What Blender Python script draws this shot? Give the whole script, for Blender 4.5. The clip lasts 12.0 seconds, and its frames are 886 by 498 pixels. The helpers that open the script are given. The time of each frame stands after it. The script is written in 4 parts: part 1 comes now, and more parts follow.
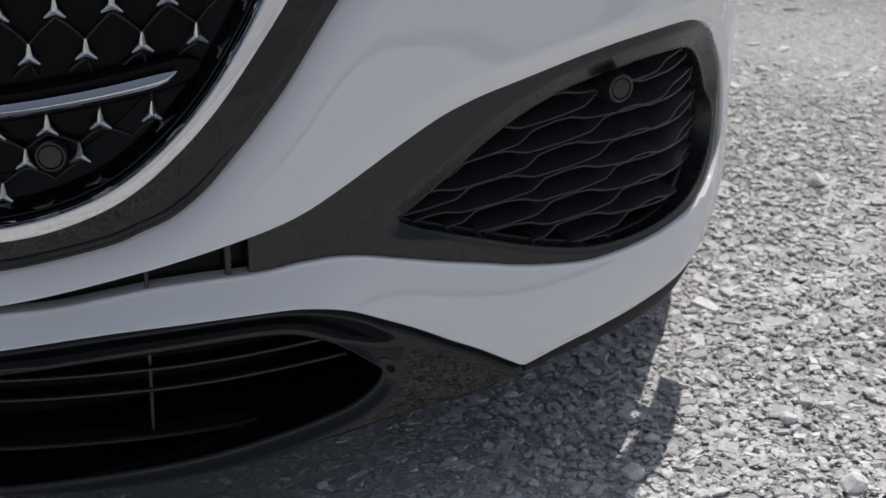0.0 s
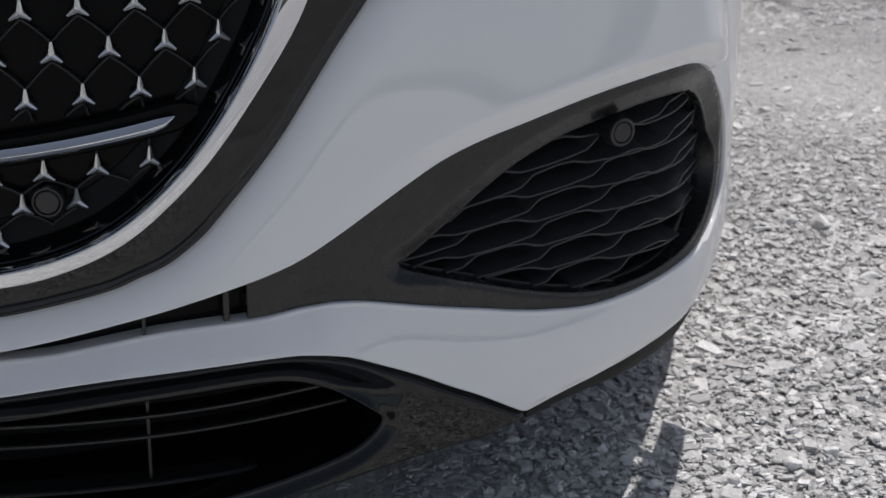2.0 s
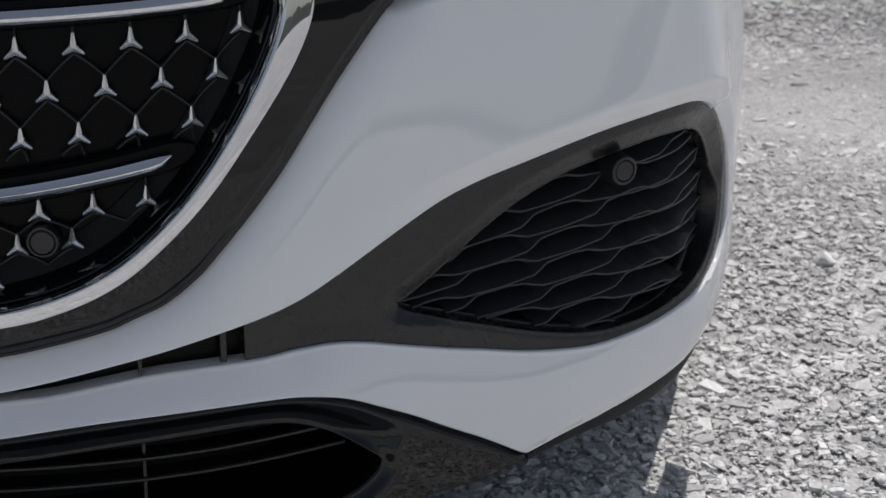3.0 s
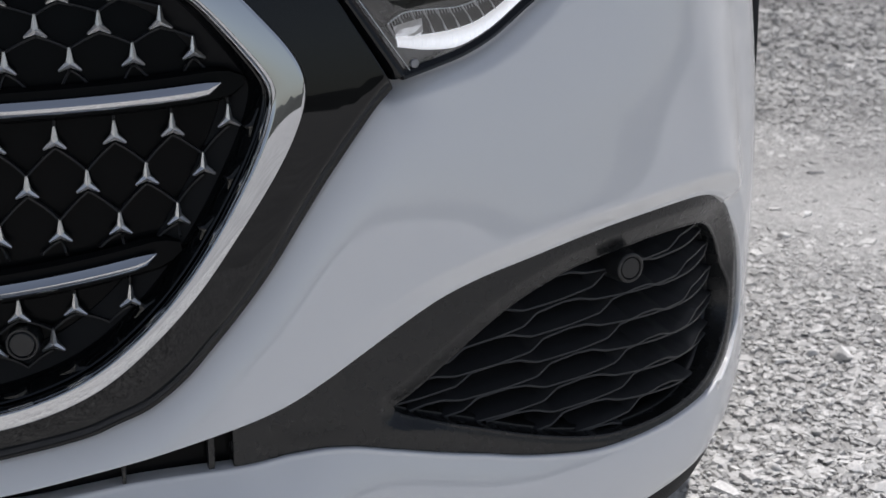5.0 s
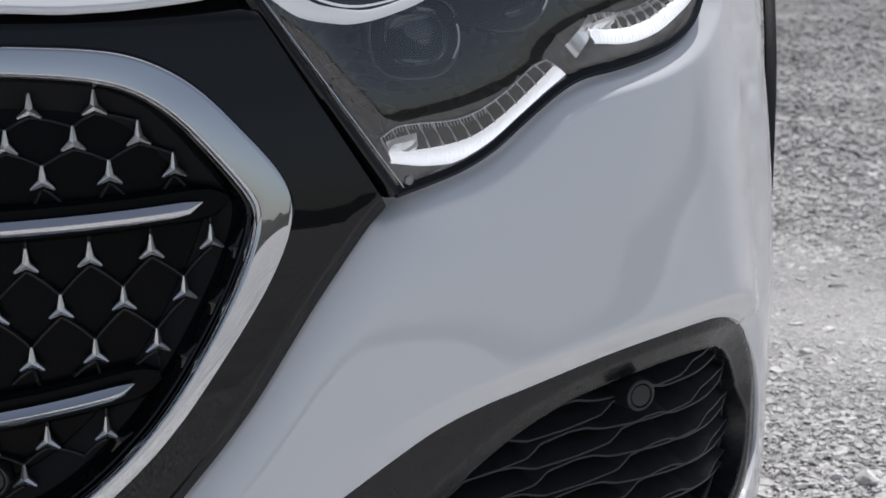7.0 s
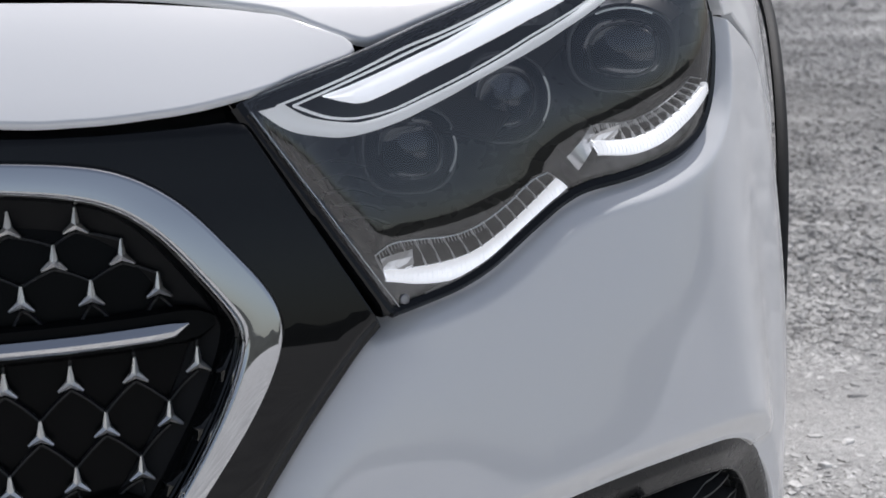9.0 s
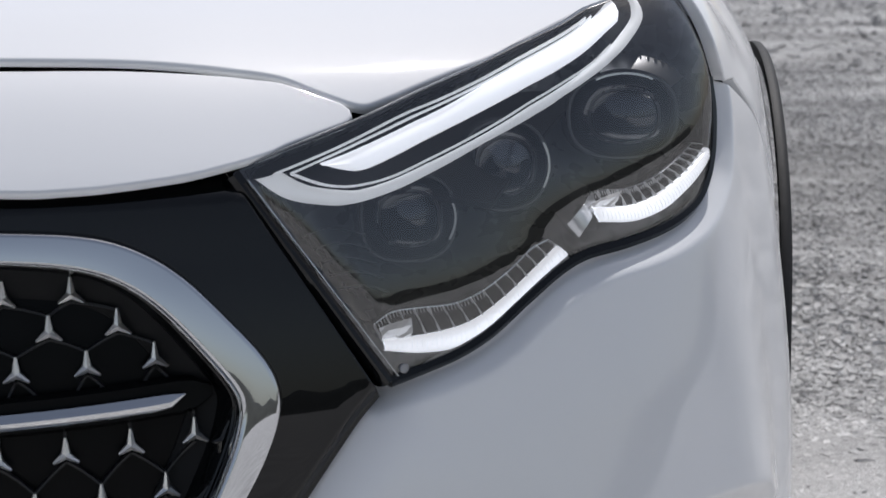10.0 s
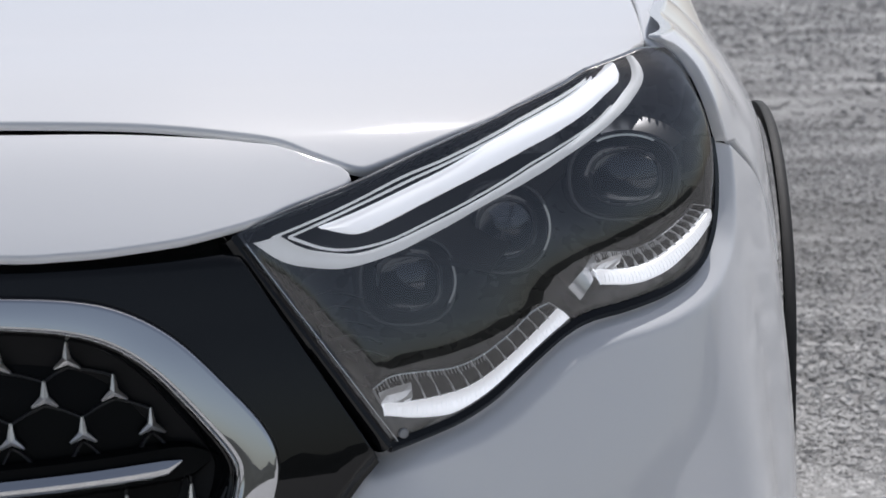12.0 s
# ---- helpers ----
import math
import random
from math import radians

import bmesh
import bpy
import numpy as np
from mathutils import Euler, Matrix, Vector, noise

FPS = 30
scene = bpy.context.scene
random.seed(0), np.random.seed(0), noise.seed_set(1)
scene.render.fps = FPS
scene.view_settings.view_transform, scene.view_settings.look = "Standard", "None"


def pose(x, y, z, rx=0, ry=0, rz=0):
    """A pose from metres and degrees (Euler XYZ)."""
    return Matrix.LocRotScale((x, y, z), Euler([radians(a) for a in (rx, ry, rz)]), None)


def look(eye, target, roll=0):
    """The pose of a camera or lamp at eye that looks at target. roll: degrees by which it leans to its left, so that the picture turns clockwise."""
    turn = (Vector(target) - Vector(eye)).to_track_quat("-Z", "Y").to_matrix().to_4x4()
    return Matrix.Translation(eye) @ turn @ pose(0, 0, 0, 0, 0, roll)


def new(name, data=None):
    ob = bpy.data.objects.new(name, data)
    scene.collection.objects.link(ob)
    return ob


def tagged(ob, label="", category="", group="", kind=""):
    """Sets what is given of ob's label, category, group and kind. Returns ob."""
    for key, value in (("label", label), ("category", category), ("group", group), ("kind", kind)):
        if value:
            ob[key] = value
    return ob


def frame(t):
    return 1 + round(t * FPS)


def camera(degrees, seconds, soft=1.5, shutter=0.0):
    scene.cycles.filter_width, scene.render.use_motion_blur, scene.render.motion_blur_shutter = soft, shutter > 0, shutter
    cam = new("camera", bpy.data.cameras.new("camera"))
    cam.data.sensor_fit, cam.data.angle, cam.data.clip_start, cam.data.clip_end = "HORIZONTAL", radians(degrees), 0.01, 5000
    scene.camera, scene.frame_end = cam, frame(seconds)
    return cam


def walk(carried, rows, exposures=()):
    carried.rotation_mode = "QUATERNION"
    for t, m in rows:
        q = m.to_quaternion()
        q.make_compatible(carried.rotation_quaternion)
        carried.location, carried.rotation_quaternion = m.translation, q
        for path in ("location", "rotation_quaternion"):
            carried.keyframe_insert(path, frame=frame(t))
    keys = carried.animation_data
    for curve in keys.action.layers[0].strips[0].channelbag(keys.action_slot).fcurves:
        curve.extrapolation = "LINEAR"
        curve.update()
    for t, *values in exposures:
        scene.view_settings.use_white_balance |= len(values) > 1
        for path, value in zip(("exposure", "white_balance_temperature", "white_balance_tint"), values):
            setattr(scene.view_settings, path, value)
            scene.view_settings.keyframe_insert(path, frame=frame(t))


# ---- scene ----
import mathutils
import mathutils.geometry

cam = camera(24.0, 12.0)
PATH = [  # seconds, place, turn
    (0.0, 0.5577, -1.7983, 1.1873, 65.078, -0.789, -0.203),
    (0.5, 0.5579, -1.7962, 1.1870, 65.174, -0.792, -0.201),
    (1.0, 0.5583, -1.7915, 1.1873, 65.370, -0.784, -0.186),
    (1.5, 0.5597, -1.7860, 1.1881, 65.660, -0.751, -0.156),
    (2.0, 0.5610, -1.7775, 1.1886, 66.056, -0.708, -0.133),
    (2.5, 0.5633, -1.7675, 1.1879, 66.468, -0.670, -0.078),
    (3.0, 0.5663, -1.7533, 1.1869, 66.927, -0.637, -0.007),
    (5.0, 0.5880, -1.6718, 1.1722, 69.167, -0.373, 0.502),
    (5.5, 0.5943, -1.6474, 1.1639, 69.950, -0.226, 0.635),
    (6.0, 0.6001, -1.6167, 1.1587, 70.685, -0.190, 0.802),
    (6.5, 0.6047, -1.5874, 1.1541, 71.349, -0.107, 0.923),
    (7.0, 0.6102, -1.5596, 1.1515, 72.033, -0.039, 1.070),
    (9.0, 0.6273, -1.4841, 1.1439, 74.834, 0.452, 1.491),
    (9.5, 0.6298, -1.4739, 1.1442, 75.644, 0.558, 1.552),
    (10.0, 0.6322, -1.4660, 1.1455, 76.504, 0.687, 1.601),
    (10.5, 0.6341, -1.4608, 1.1472, 77.199, 0.783, 1.645),
    (11.0, 0.6352, -1.4558, 1.1479, 77.728, 0.865, 1.669),
    (11.5, 0.6363, -1.4521, 1.1480, 77.961, 0.879, 1.703),
    (12.0, 0.6368, -1.4496, 1.1473, 78.061, 0.898, 1.721),
]
cam.data.dof.use_dof, cam.data.dof.focus_distance, cam.data.dof.aperture_fstop = True, 1.95, 14.0
# stops and white balance along the way
EXPOSURES = [(0.0, 0.40, 6480, 12), (3.0, 0.45, 6480, 12), (6.0, 0.58, 6400, 12), (9.0, 0.58, 6350, 12), (12.0, 0.42, 6350, 12)]
walk(cam, [(t, pose(x, y, z, rx, ry, rz)) for t, x, y, z, rx, ry, rz in PATH], EXPOSURES)

# ---- light ----
SUN_UP, SUN_SIDE = 59.0, 20.5  # degrees above the horizon; degrees from straight behind the car towards its left side
sun_way = Vector((math.sin(radians(SUN_SIDE)) * math.cos(radians(SUN_UP)), math.cos(radians(SUN_SIDE)) * math.cos(radians(SUN_UP)), math.sin(radians(SUN_UP))))
sun = new("sun", bpy.data.lights.new("sun", "SUN"))
sun.data.energy, sun.data.angle, sun.data.color = 2.4, radians(0.6), (1.0, 0.975, 0.945)
sun.matrix_world = look(sun_way * 30, (0, 0, 0))
world = bpy.data.worlds.new("sky")
scene.world = world
world.use_nodes = True
wn = world.node_tree.nodes
sky = wn.new("ShaderNodeTexSky")
sky.sky_type, sky.sun_disc = "NISHITA", False
sky.sun_elevation, sky.sun_rotation = radians(SUN_UP), radians(SUN_SIDE)
sky.air_density, sky.dust_density = 1.0, 1.5
tone = wn.new("ShaderNodeHueSaturation")
tone.inputs["Saturation"].default_value = 0.6
world.node_tree.links.new(sky.outputs[0], tone.inputs["Color"])
world.node_tree.links.new(tone.outputs[0], wn["Background"].inputs["Color"])
wn["Background"].inputs["Strength"].default_value = 0.068


# ---- materials ----
def material(name, colour, rough=0.5, metal=0.0, coat=0.0, vary=0.0, scale=40.0, bump=0.0, bump_scale=300.0, rough_vary=0.0, glow=0.0, spec=0.5, coat_ior=1.5, coat_rough=0.02):
    m = bpy.data.materials.new(name)
    m.use_nodes = True
    t = m.node_tree
    n, l = t.nodes, t.links
    b = n["Principled BSDF"]
    b.inputs["Base Color"].default_value = (*colour, 1)
    b.inputs["Roughness"].default_value = rough
    b.inputs["Specular IOR Level"].default_value = spec
    b.inputs["Metallic"].default_value = metal
    b.inputs["Coat Weight"].default_value = coat
    b.inputs["Coat Roughness"].default_value = coat_rough
    b.inputs["Coat IOR"].default_value = coat_ior
    if glow:
        b.inputs["Emission Color"].default_value = (*colour, 1)
        b.inputs["Emission Strength"].default_value = glow
    co = n.new("ShaderNodeTexCoord")
    if vary or rough_vary:
        tx = n.new("ShaderNodeTexNoise")
        tx.inputs["Scale"].default_value, tx.inputs["Detail"].default_value = scale, 6
        l.new(co.outputs["Object"], tx.inputs["Vector"])
        if vary:
            mix = n.new("ShaderNodeMix")
            mix.data_type = "RGBA"
            mix.inputs["A"].default_value = (*[c * (1 - vary) for c in colour], 1)
            mix.inputs["B"].default_value = (*[min(1, c * (1 + vary)) for c in colour], 1)
            l.new(tx.outputs["Fac"], mix.inputs["Factor"])
            l.new(mix.outputs["Result"], b.inputs["Base Color"])
        if rough_vary:
            mr = n.new("ShaderNodeMapRange")
            mr.inputs["From Min"].default_value, mr.inputs["From Max"].default_value = 0.3, 0.7
            mr.inputs["To Min"].default_value, mr.inputs["To Max"].default_value = max(0.0, rough - rough_vary), rough + rough_vary
            l.new(tx.outputs["Fac"], mr.inputs["Value"])
            l.new(mr.outputs["Result"], b.inputs["Roughness"])
    if bump:
        bt = n.new("ShaderNodeTexNoise")
        bt.inputs["Scale"].default_value, bt.inputs["Detail"].default_value = bump_scale, 4
        l.new(co.outputs["Object"], bt.inputs["Vector"])
        bp = n.new("ShaderNodeBump")
        bp.inputs["Strength"].default_value, bp.inputs["Distance"].default_value = bump, 0.001
        l.new(bt.outputs["Fac"], bp.inputs["Height"])
        l.new(bp.outputs["Normal"], b.inputs["Normal"])
    return m


def clear_cover(name, tint=0.93, ior=1.5):
    """A thin clear shell: lets light straight through and mirrors a little of the sky."""
    m = bpy.data.materials.new(name)
    m.use_nodes = True
    t = m.node_tree
    n, l = t.nodes, t.links
    n.remove(n["Principled BSDF"])
    tr, gl, fr, mx = n.new("ShaderNodeBsdfTransparent"), n.new("ShaderNodeBsdfGlossy"), n.new("ShaderNodeFresnel"), n.new("ShaderNodeMixShader")
    tr.inputs["Color"].default_value = (tint, tint, tint, 1)
    gl.inputs["Roughness"].default_value = 0.01
    fr.inputs["IOR"].default_value = ior
    l.new(fr.outputs[0], mx.inputs[0])
    l.new(tr.outputs[0], mx.inputs[1])
    l.new(gl.outputs[0], mx.inputs[2])
    l.new(mx.outputs[0], n["Material Output"].inputs["Surface"])
    return m


PAINT = material("white_paint", (0.78, 0.785, 0.79), 0.8, 0.0, 1.0, 0.012, 2200, spec=0.0, coat_ior=1.85, coat_rough=0.035)
BLACK = material("gloss_black", (0.004, 0.0045, 0.005), 0.02, 0.0, 0.0, 0.0, 30, rough_vary=0.012, spec=0.42)
SATIN = material("satin_black", (0.012, 0.0125, 0.013), 0.34, 0.0, 0.0, 0.25, 60, 0.05, 900, 0.08)
PLASTIC = material("black_plastic", (0.034, 0.034, 0.035), 0.42, 0.0, 0.0, 0.2, 90, 0.08, 1400, 0.1)
INSERT = material("trim_black", (0.010, 0.0105, 0.011), 0.26, 0.0, 0.0, 0.2, 60, 0.02, 900, 0.05)
CELL = material("grille_cell", (0.005, 0.0052, 0.0055), 0.2, rough_vary=0.05, scale=25, spec=0.07)
FACE = material("grille_edge", (0.022, 0.0222, 0.0225), 0.34, vary=0.15, scale=40, rough_vary=0.06, spec=0.22)
EDGE = material("grille_border", (0.013, 0.0132, 0.0136), 0.42, vary=0.15, scale=40, spec=0.08)
DARK = material("dark_void", (0.009, 0.009, 0.0095), 0.6, vary=0.2, spec=0.2)
CHROME = material("chrome", (0.60, 0.61, 0.625), 0.018, 1.0, rough_vary=0.01, scale=120)
PIN = material("polished_pin", (0.86, 0.85, 0.82), 0.34, 1.0)
RUBBER = material("tyre_rubber", (0.02, 0.02, 0.02), 0.8, vary=0.3, bump=0.2)
ALLOY = material("alloy", (0.35, 0.35, 0.36), 0.3, 1.0)
GLASS = clear_cover("lamp_glass", 0.93, 2.2)
LIGHT_BAR = material("light_bar", (0.86, 0.88, 0.92), 0.25, glow=0.5, vary=0.05, scale=500)
LIGHT_EDGE = material("light_guide", (0.78, 0.80, 0.82), 0.3, glow=0.30)
CRYSTAL = material("crystal_reflector", (0.85, 0.86, 0.88), 0.08, 0.7)
HOUSING = material("lamp_housing", (0.026, 0.028, 0.031), 0.28, rough_vary=0.08, scale=50)
TRIM = material("lamp_trim", (0.05, 0.052, 0.056), 0.22, spec=0.6)
GRAIN = material("grained_plastic", (0.014, 0.014, 0.0145), 0.62, vary=0.25, scale=90, bump=0.3, bump_scale=1200, spec=0.3)
LENS = material("projector_lens", (0.02, 0.023, 0.027), 0.04, coat=1.0)
CABIN = material("cabin_glass", (0.01, 0.012, 0.013), 0.03, coat=1.0)
HILL = material("dry_hill", (0.045, 0.047, 0.042), 0.9, vary=0.6, scale=0.15)


def gravel_material(name, loose):
    m = bpy.data.materials.new(name)
    m.use_nodes = True
    t = m.node_tree
    n, l = t.nodes, t.links
    b = n["Principled BSDF"]
    b.inputs["Roughness"].default_value = 0.92
    co = n.new("ShaderNodeTexCoord")
    grain = n.new("ShaderNodeTexNoise")
    grain.inputs["Scale"].default_value, grain.inputs["Detail"].default_value = (180, 5)
    l.new(co.outputs["Object"], grain.inputs["Vector"])
    patch = n.new("ShaderNodeTexNoise")
    patch.inputs["Scale"].default_value, patch.inputs["Detail"].default_value = (2.6, 8)
    l.new(co.outputs["Object"], patch.inputs["Vector"])
    ramp = n.new("ShaderNodeValToRGB")
    ramp.color_ramp.elements[0].position, ramp.color_ramp.elements[1].position = 0.0, 1.0
    ramp.color_ramp.elements[0].color = (0.43, 0.424, 0.413, 1) if loose else (0.41, 0.404, 0.395, 1)
    ramp.color_ramp.elements[1].color = (0.80, 0.788, 0.768, 1) if loose else (0.59, 0.58, 0.568, 1)
    mul = n.new("ShaderNodeMix")
    mul.data_type, mul.blend_type = "RGBA", "MULTIPLY"
    mul.inputs["Factor"].default_value = 1.0
    shade = n.new("ShaderNodeMapRange")
    shade.inputs["From Min"].default_value, shade.inputs["From Max"].default_value = 0.3, 0.7
    shade.inputs["To Min"].default_value, shade.inputs["To Max"].default_value = 0.75, 1.15
    l.new(ramp.outputs["Color"], mul.inputs["A"])
    l.new(shade.outputs["Result"], mul.inputs["B"])
    # darker, damper streaks beyond the car's corner; the distance ramp paints stones' shaded sides
    stretch = n.new("ShaderNodeMapping")
    stretch.inputs["Scale"].default_value = (0.9, 3.2, 1.0)
    l.new(co.outputs["Object"], stretch.inputs["Vector"])
    streak = n.new("ShaderNodeTexNoise")
    streak.inputs["Scale"].default_value, streak.inputs["Detail"].default_value, streak.inputs["Roughness"].default_value = 1.1, 7, 0.62
    l.new(stretch.outputs["Vector"], streak.inputs["Vector"])
    apart = n.new("ShaderNodeSeparateXYZ")
    l.new(co.outputs["Object"], apart.inputs[0])
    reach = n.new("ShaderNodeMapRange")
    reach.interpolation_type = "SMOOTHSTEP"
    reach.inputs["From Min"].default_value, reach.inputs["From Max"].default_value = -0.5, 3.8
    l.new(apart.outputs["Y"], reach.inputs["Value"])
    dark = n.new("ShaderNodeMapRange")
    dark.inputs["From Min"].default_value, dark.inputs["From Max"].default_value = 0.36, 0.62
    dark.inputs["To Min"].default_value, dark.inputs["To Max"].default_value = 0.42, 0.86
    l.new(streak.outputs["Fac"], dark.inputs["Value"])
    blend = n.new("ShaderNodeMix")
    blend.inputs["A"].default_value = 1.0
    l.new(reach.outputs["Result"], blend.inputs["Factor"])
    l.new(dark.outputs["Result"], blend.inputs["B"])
    damp_and_shade = n.new("ShaderNodeMix")
    damp_and_shade.data_type, damp_and_shade.blend_type = "RGBA", "MULTIPLY"
    damp_and_shade.inputs["Factor"].default_value = 1.0
    l.new(mul.outputs["Result"], damp_and_shade.inputs["A"])
    l.new(blend.outputs["Result"], damp_and_shade.inputs["B"])
    l.new(damp_and_shade.outputs["Result"], b.inputs["Base Color"])
    bump = n.new("ShaderNodeBump")
    if loose:
        geo = n.new("ShaderNodeNewGeometry")
        l.new(geo.outputs["Random Per Island"], ramp.inputs["Fac"])
        l.new(grain.outputs["Fac"], shade.inputs["Value"])
        l.new(grain.outputs["Fac"], bump.inputs["Height"])
        bump.inputs["Strength"].default_value, bump.inputs["Distance"].default_value = 0.25, 0.0015
    else:
        cells = n.new("ShaderNodeTexVoronoi")
        cells.inputs["Scale"].default_value = 110
        l.new(co.outputs["Object"], cells.inputs["Vector"])
        bw = n.new("ShaderNodeRGBToBW")
        l.new(cells.outputs["Color"], bw.inputs["Color"])
        l.new(bw.outputs["Val"], ramp.inputs["Fac"])
        l.new(patch.outputs["Fac"], shade.inputs["Value"])
        l.new(grain.outputs["Fac"], bump.inputs["Height"])
        bump.inputs["Strength"].default_value, bump.inputs["Distance"].default_value = 1.0, 0.007
    l.new(bump.outputs["Normal"], b.inputs["Normal"])
    return m


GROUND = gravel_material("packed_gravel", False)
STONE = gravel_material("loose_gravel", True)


# ---- shape tools ----
def smooth_line(xs, ys):
    """A smooth function through a few points."""
    xs, ys = np.array(xs, float), np.array(ys, float)
    h = np.diff(xs)
    d = np.diff(ys) / h
    m = np.concatenate([[d[0]], (d[:-1] * h[1:] + d[1:] * h[:-1]) / (h[:-1] + h[1:]), [d[-1]]])

    def value(x):
        x = np.asarray(x, float)
        i = np.clip(np.searchsorted(xs, x) - 1, 0, len(h) - 1)
        t = (x - xs[i]) / h[i]
        t2, t3 = t * t, t * t * t
        return (2 * t3 - 3 * t2 + 1) * ys[i] + (t3 - 2 * t2 + t) * h[i] * m[i] + (3 * t2 - 2 * t3) * ys[i + 1] + (t3 - t2) * h[i] * m[i + 1]

    return value


def soft(x):
    x = np.clip(x, 0, 1)
    return x * x * (3 - 2 * x)


def fold(d, width, radius=.0016):
    """How far a face has turned in, d from an edge, over a width, with a rounded bend."""
    return radius * np.log1p(np.exp(np.clip((width - d) / radius, -30, 30)))


# The car's nose in plan (x to its left side, y backwards), and how it leans back with height.
PLAN_X = [0, .2, .35, .5, .6, .7, .78, .83, .862, .886, .903, .917, .926, .933]
PLAN_Y = [0, .01, .035, .085, .127, .178, .236, .295, .37, .46, .55, .66, .8, 1.1]
PLAN_U = np.concatenate([[0], np.cumsum(np.hypot(np.diff(PLAN_X), np.diff(PLAN_Y)))])
plan_x, plan_y = smooth_line(PLAN_U, PLAN_X), smooth_line(PLAN_U, PLAN_Y)
rake = smooth_line([.0, .15, .3, .42, .55, .65, .75, .85, .9, .93, .95], [-.04, -.03, -.01, 0, .013, .027, .048, .080, .111, .152, .203])
tuck = smooth_line([0, .15, .22, .3, .42, .6, .75, .95], [.04, .010, -.009, -.015, -.017, -.010, -.003, 0])
front_y = smooth_line([0, .2, .35, .5, .6, .7, .8], [.075, .085, .11, .165, .205, .245, .285])
rise = smooth_line([-.05, -.005, .03, .08, .16, .3, .6, 1.0, 1.5], [.775, .822, .851, .885, .917, .945, .98, 1.015, 1.05])


def body(u, z, off=0.0):
    """The skin of the nose: u metres round it from its middle, z up, off outwards."""
    u, z = np.asarray(u, float), np.asarray(z, float)
    sg, a, e = np.where(u < 0, -1.0, 1.0), np.abs(u), 1e-4
    dx, dy = plan_x(a + e) - plan_x(a - e), plan_y(a + e) - plan_y(a - e)
    size = np.hypot(dx, dy)
    side = np.clip((a - .6) / .4, 0, 1)
    side = side * side * (3 - 2 * side)
    flank = .008 * soft((a - 1.0) / .12) * soft((z - .30) / .30) * (1 - soft((z - .72) / .2))
    shoulder = .030 * soft((a - 1.0) / .2) * soft((z - .82) / .12)
    k = off + flank - shoulder - rake(z) * (1 - .55 * side) - side * tuck(z)
    return np.stack([sg * (plan_x(a) + dy / size * k), plan_y(a) - dx / size * k, z + 0 * u], -1)


def bonnet(x, y, off=0.0):
    """The skin of the bonnet and of the panel before it."""
    x, y = np.asarray(x, float), np.asarray(y, float)
    a = np.abs(x)
    return np.stack([x, y, rise(y - front_y(a)) - .012 * (a / .75) ** 2.5 + off], -1)


def rows_to(m):
    return [tuple(v) for v in m]


def build(name, verts, faces, mat, parent, label="", normals=None, sharp=35, place=None):
    me = bpy.data.meshes.new(name)
    me.from_pydata(rows_to(verts), [], faces)
    me.materials.append(mat)
    me.polygons.foreach_set("use_smooth", [True] * len(me.polygons))
    me.update()
    if normals is not None:
        me.normals_split_custom_set_from_vertices(rows_to(normals))
    elif sharp:
        me.set_sharp_from_angle(angle=radians(sharp))
    ob = new(name, me)
    if parent is not None:
        ob.parent = parent
    if place is not None:
        ob.matrix_basis = place
    return tagged(ob, label)


def curve(points, step=.006):
    """Evenly spaced points on a smooth curve through a few."""
    p = np.array(points, float)
    if len(p) == 2:
        q = p
    else:
        ext = np.vstack([2 * p[0] - p[1], p, 2 * p[-1] - p[-2]])
        t = np.linspace(0, 1, 16, endpoint=False)[:, None]
        q = []
        for i in range(len(p) - 1):
            a, b, c, d = ext[i:i + 4]
            q.append(.5 * (2 * b + (c - a) * t + (2 * a - 5 * b + 4 * c - d) * t ** 2 + (3 * b - a - 3 * c + d) * t ** 3))
        q = np.vstack(q + [p[-1:]])
    s = np.concatenate([[0], np.cumsum(np.linalg.norm(np.diff(q, axis=0), axis=1))])
    n = max(2, int(round(s[-1] / step)) + 1)
    return np.stack([np.interp(np.linspace(0, s[-1], n), s, q[:, k]) for k in range(q.shape[1])], 1)


def resample(q, n):
    s = np.concatenate([[0], np.cumsum(np.linalg.norm(np.diff(q, axis=0), axis=1))])
    return np.stack([np.interp(np.linspace(0, s[-1], n), s, q[:, k]) for k in range(q.shape[1])], 1)


def loop(*parts, step=.006):
    """A closed outline from smooth pieces that meet in corners."""
    out = [curve(p, step)[:-1] for p in parts]
    q = np.vstack(out)
    keep = np.linalg.norm(q - np.roll(q, 1, 0), axis=1) > 1e-4
    q = q[keep]
    area = (q[:, 0] * np.roll(q[:, 1], -1) - np.roll(q[:, 0], -1) * q[:, 1]).sum()
    return q if area > 0 else q[::-1]


def ring(points, step=.006):
    """A closed smooth outline through a few points."""
    p = [tuple(v) for v in points]
    q = curve(p[-3:] + p + p[:3], step)
    a = np.argmin(np.linalg.norm(q - np.array(p[0]), axis=1)[:len(q) // 2])
    b = len(q) // 2 + np.argmin(np.linalg.norm(q - np.array(p[0]), axis=1)[len(q) // 2:])
    q = q[a:b]
    area = (q[:, 0] * np.roll(q[:, 1], -1) - np.roll(q[:, 0], -1) * q[:, 1]).sum()
    return q if area > 0 else q[::-1]


def mirrored(points):
    """A half outline from the top middle to the bottom middle, made whole."""
    return list(points) + [(-u, z) for u, z in reversed(points)]


def flip(points, side):
    return [(side * u, z) for u, z in points]


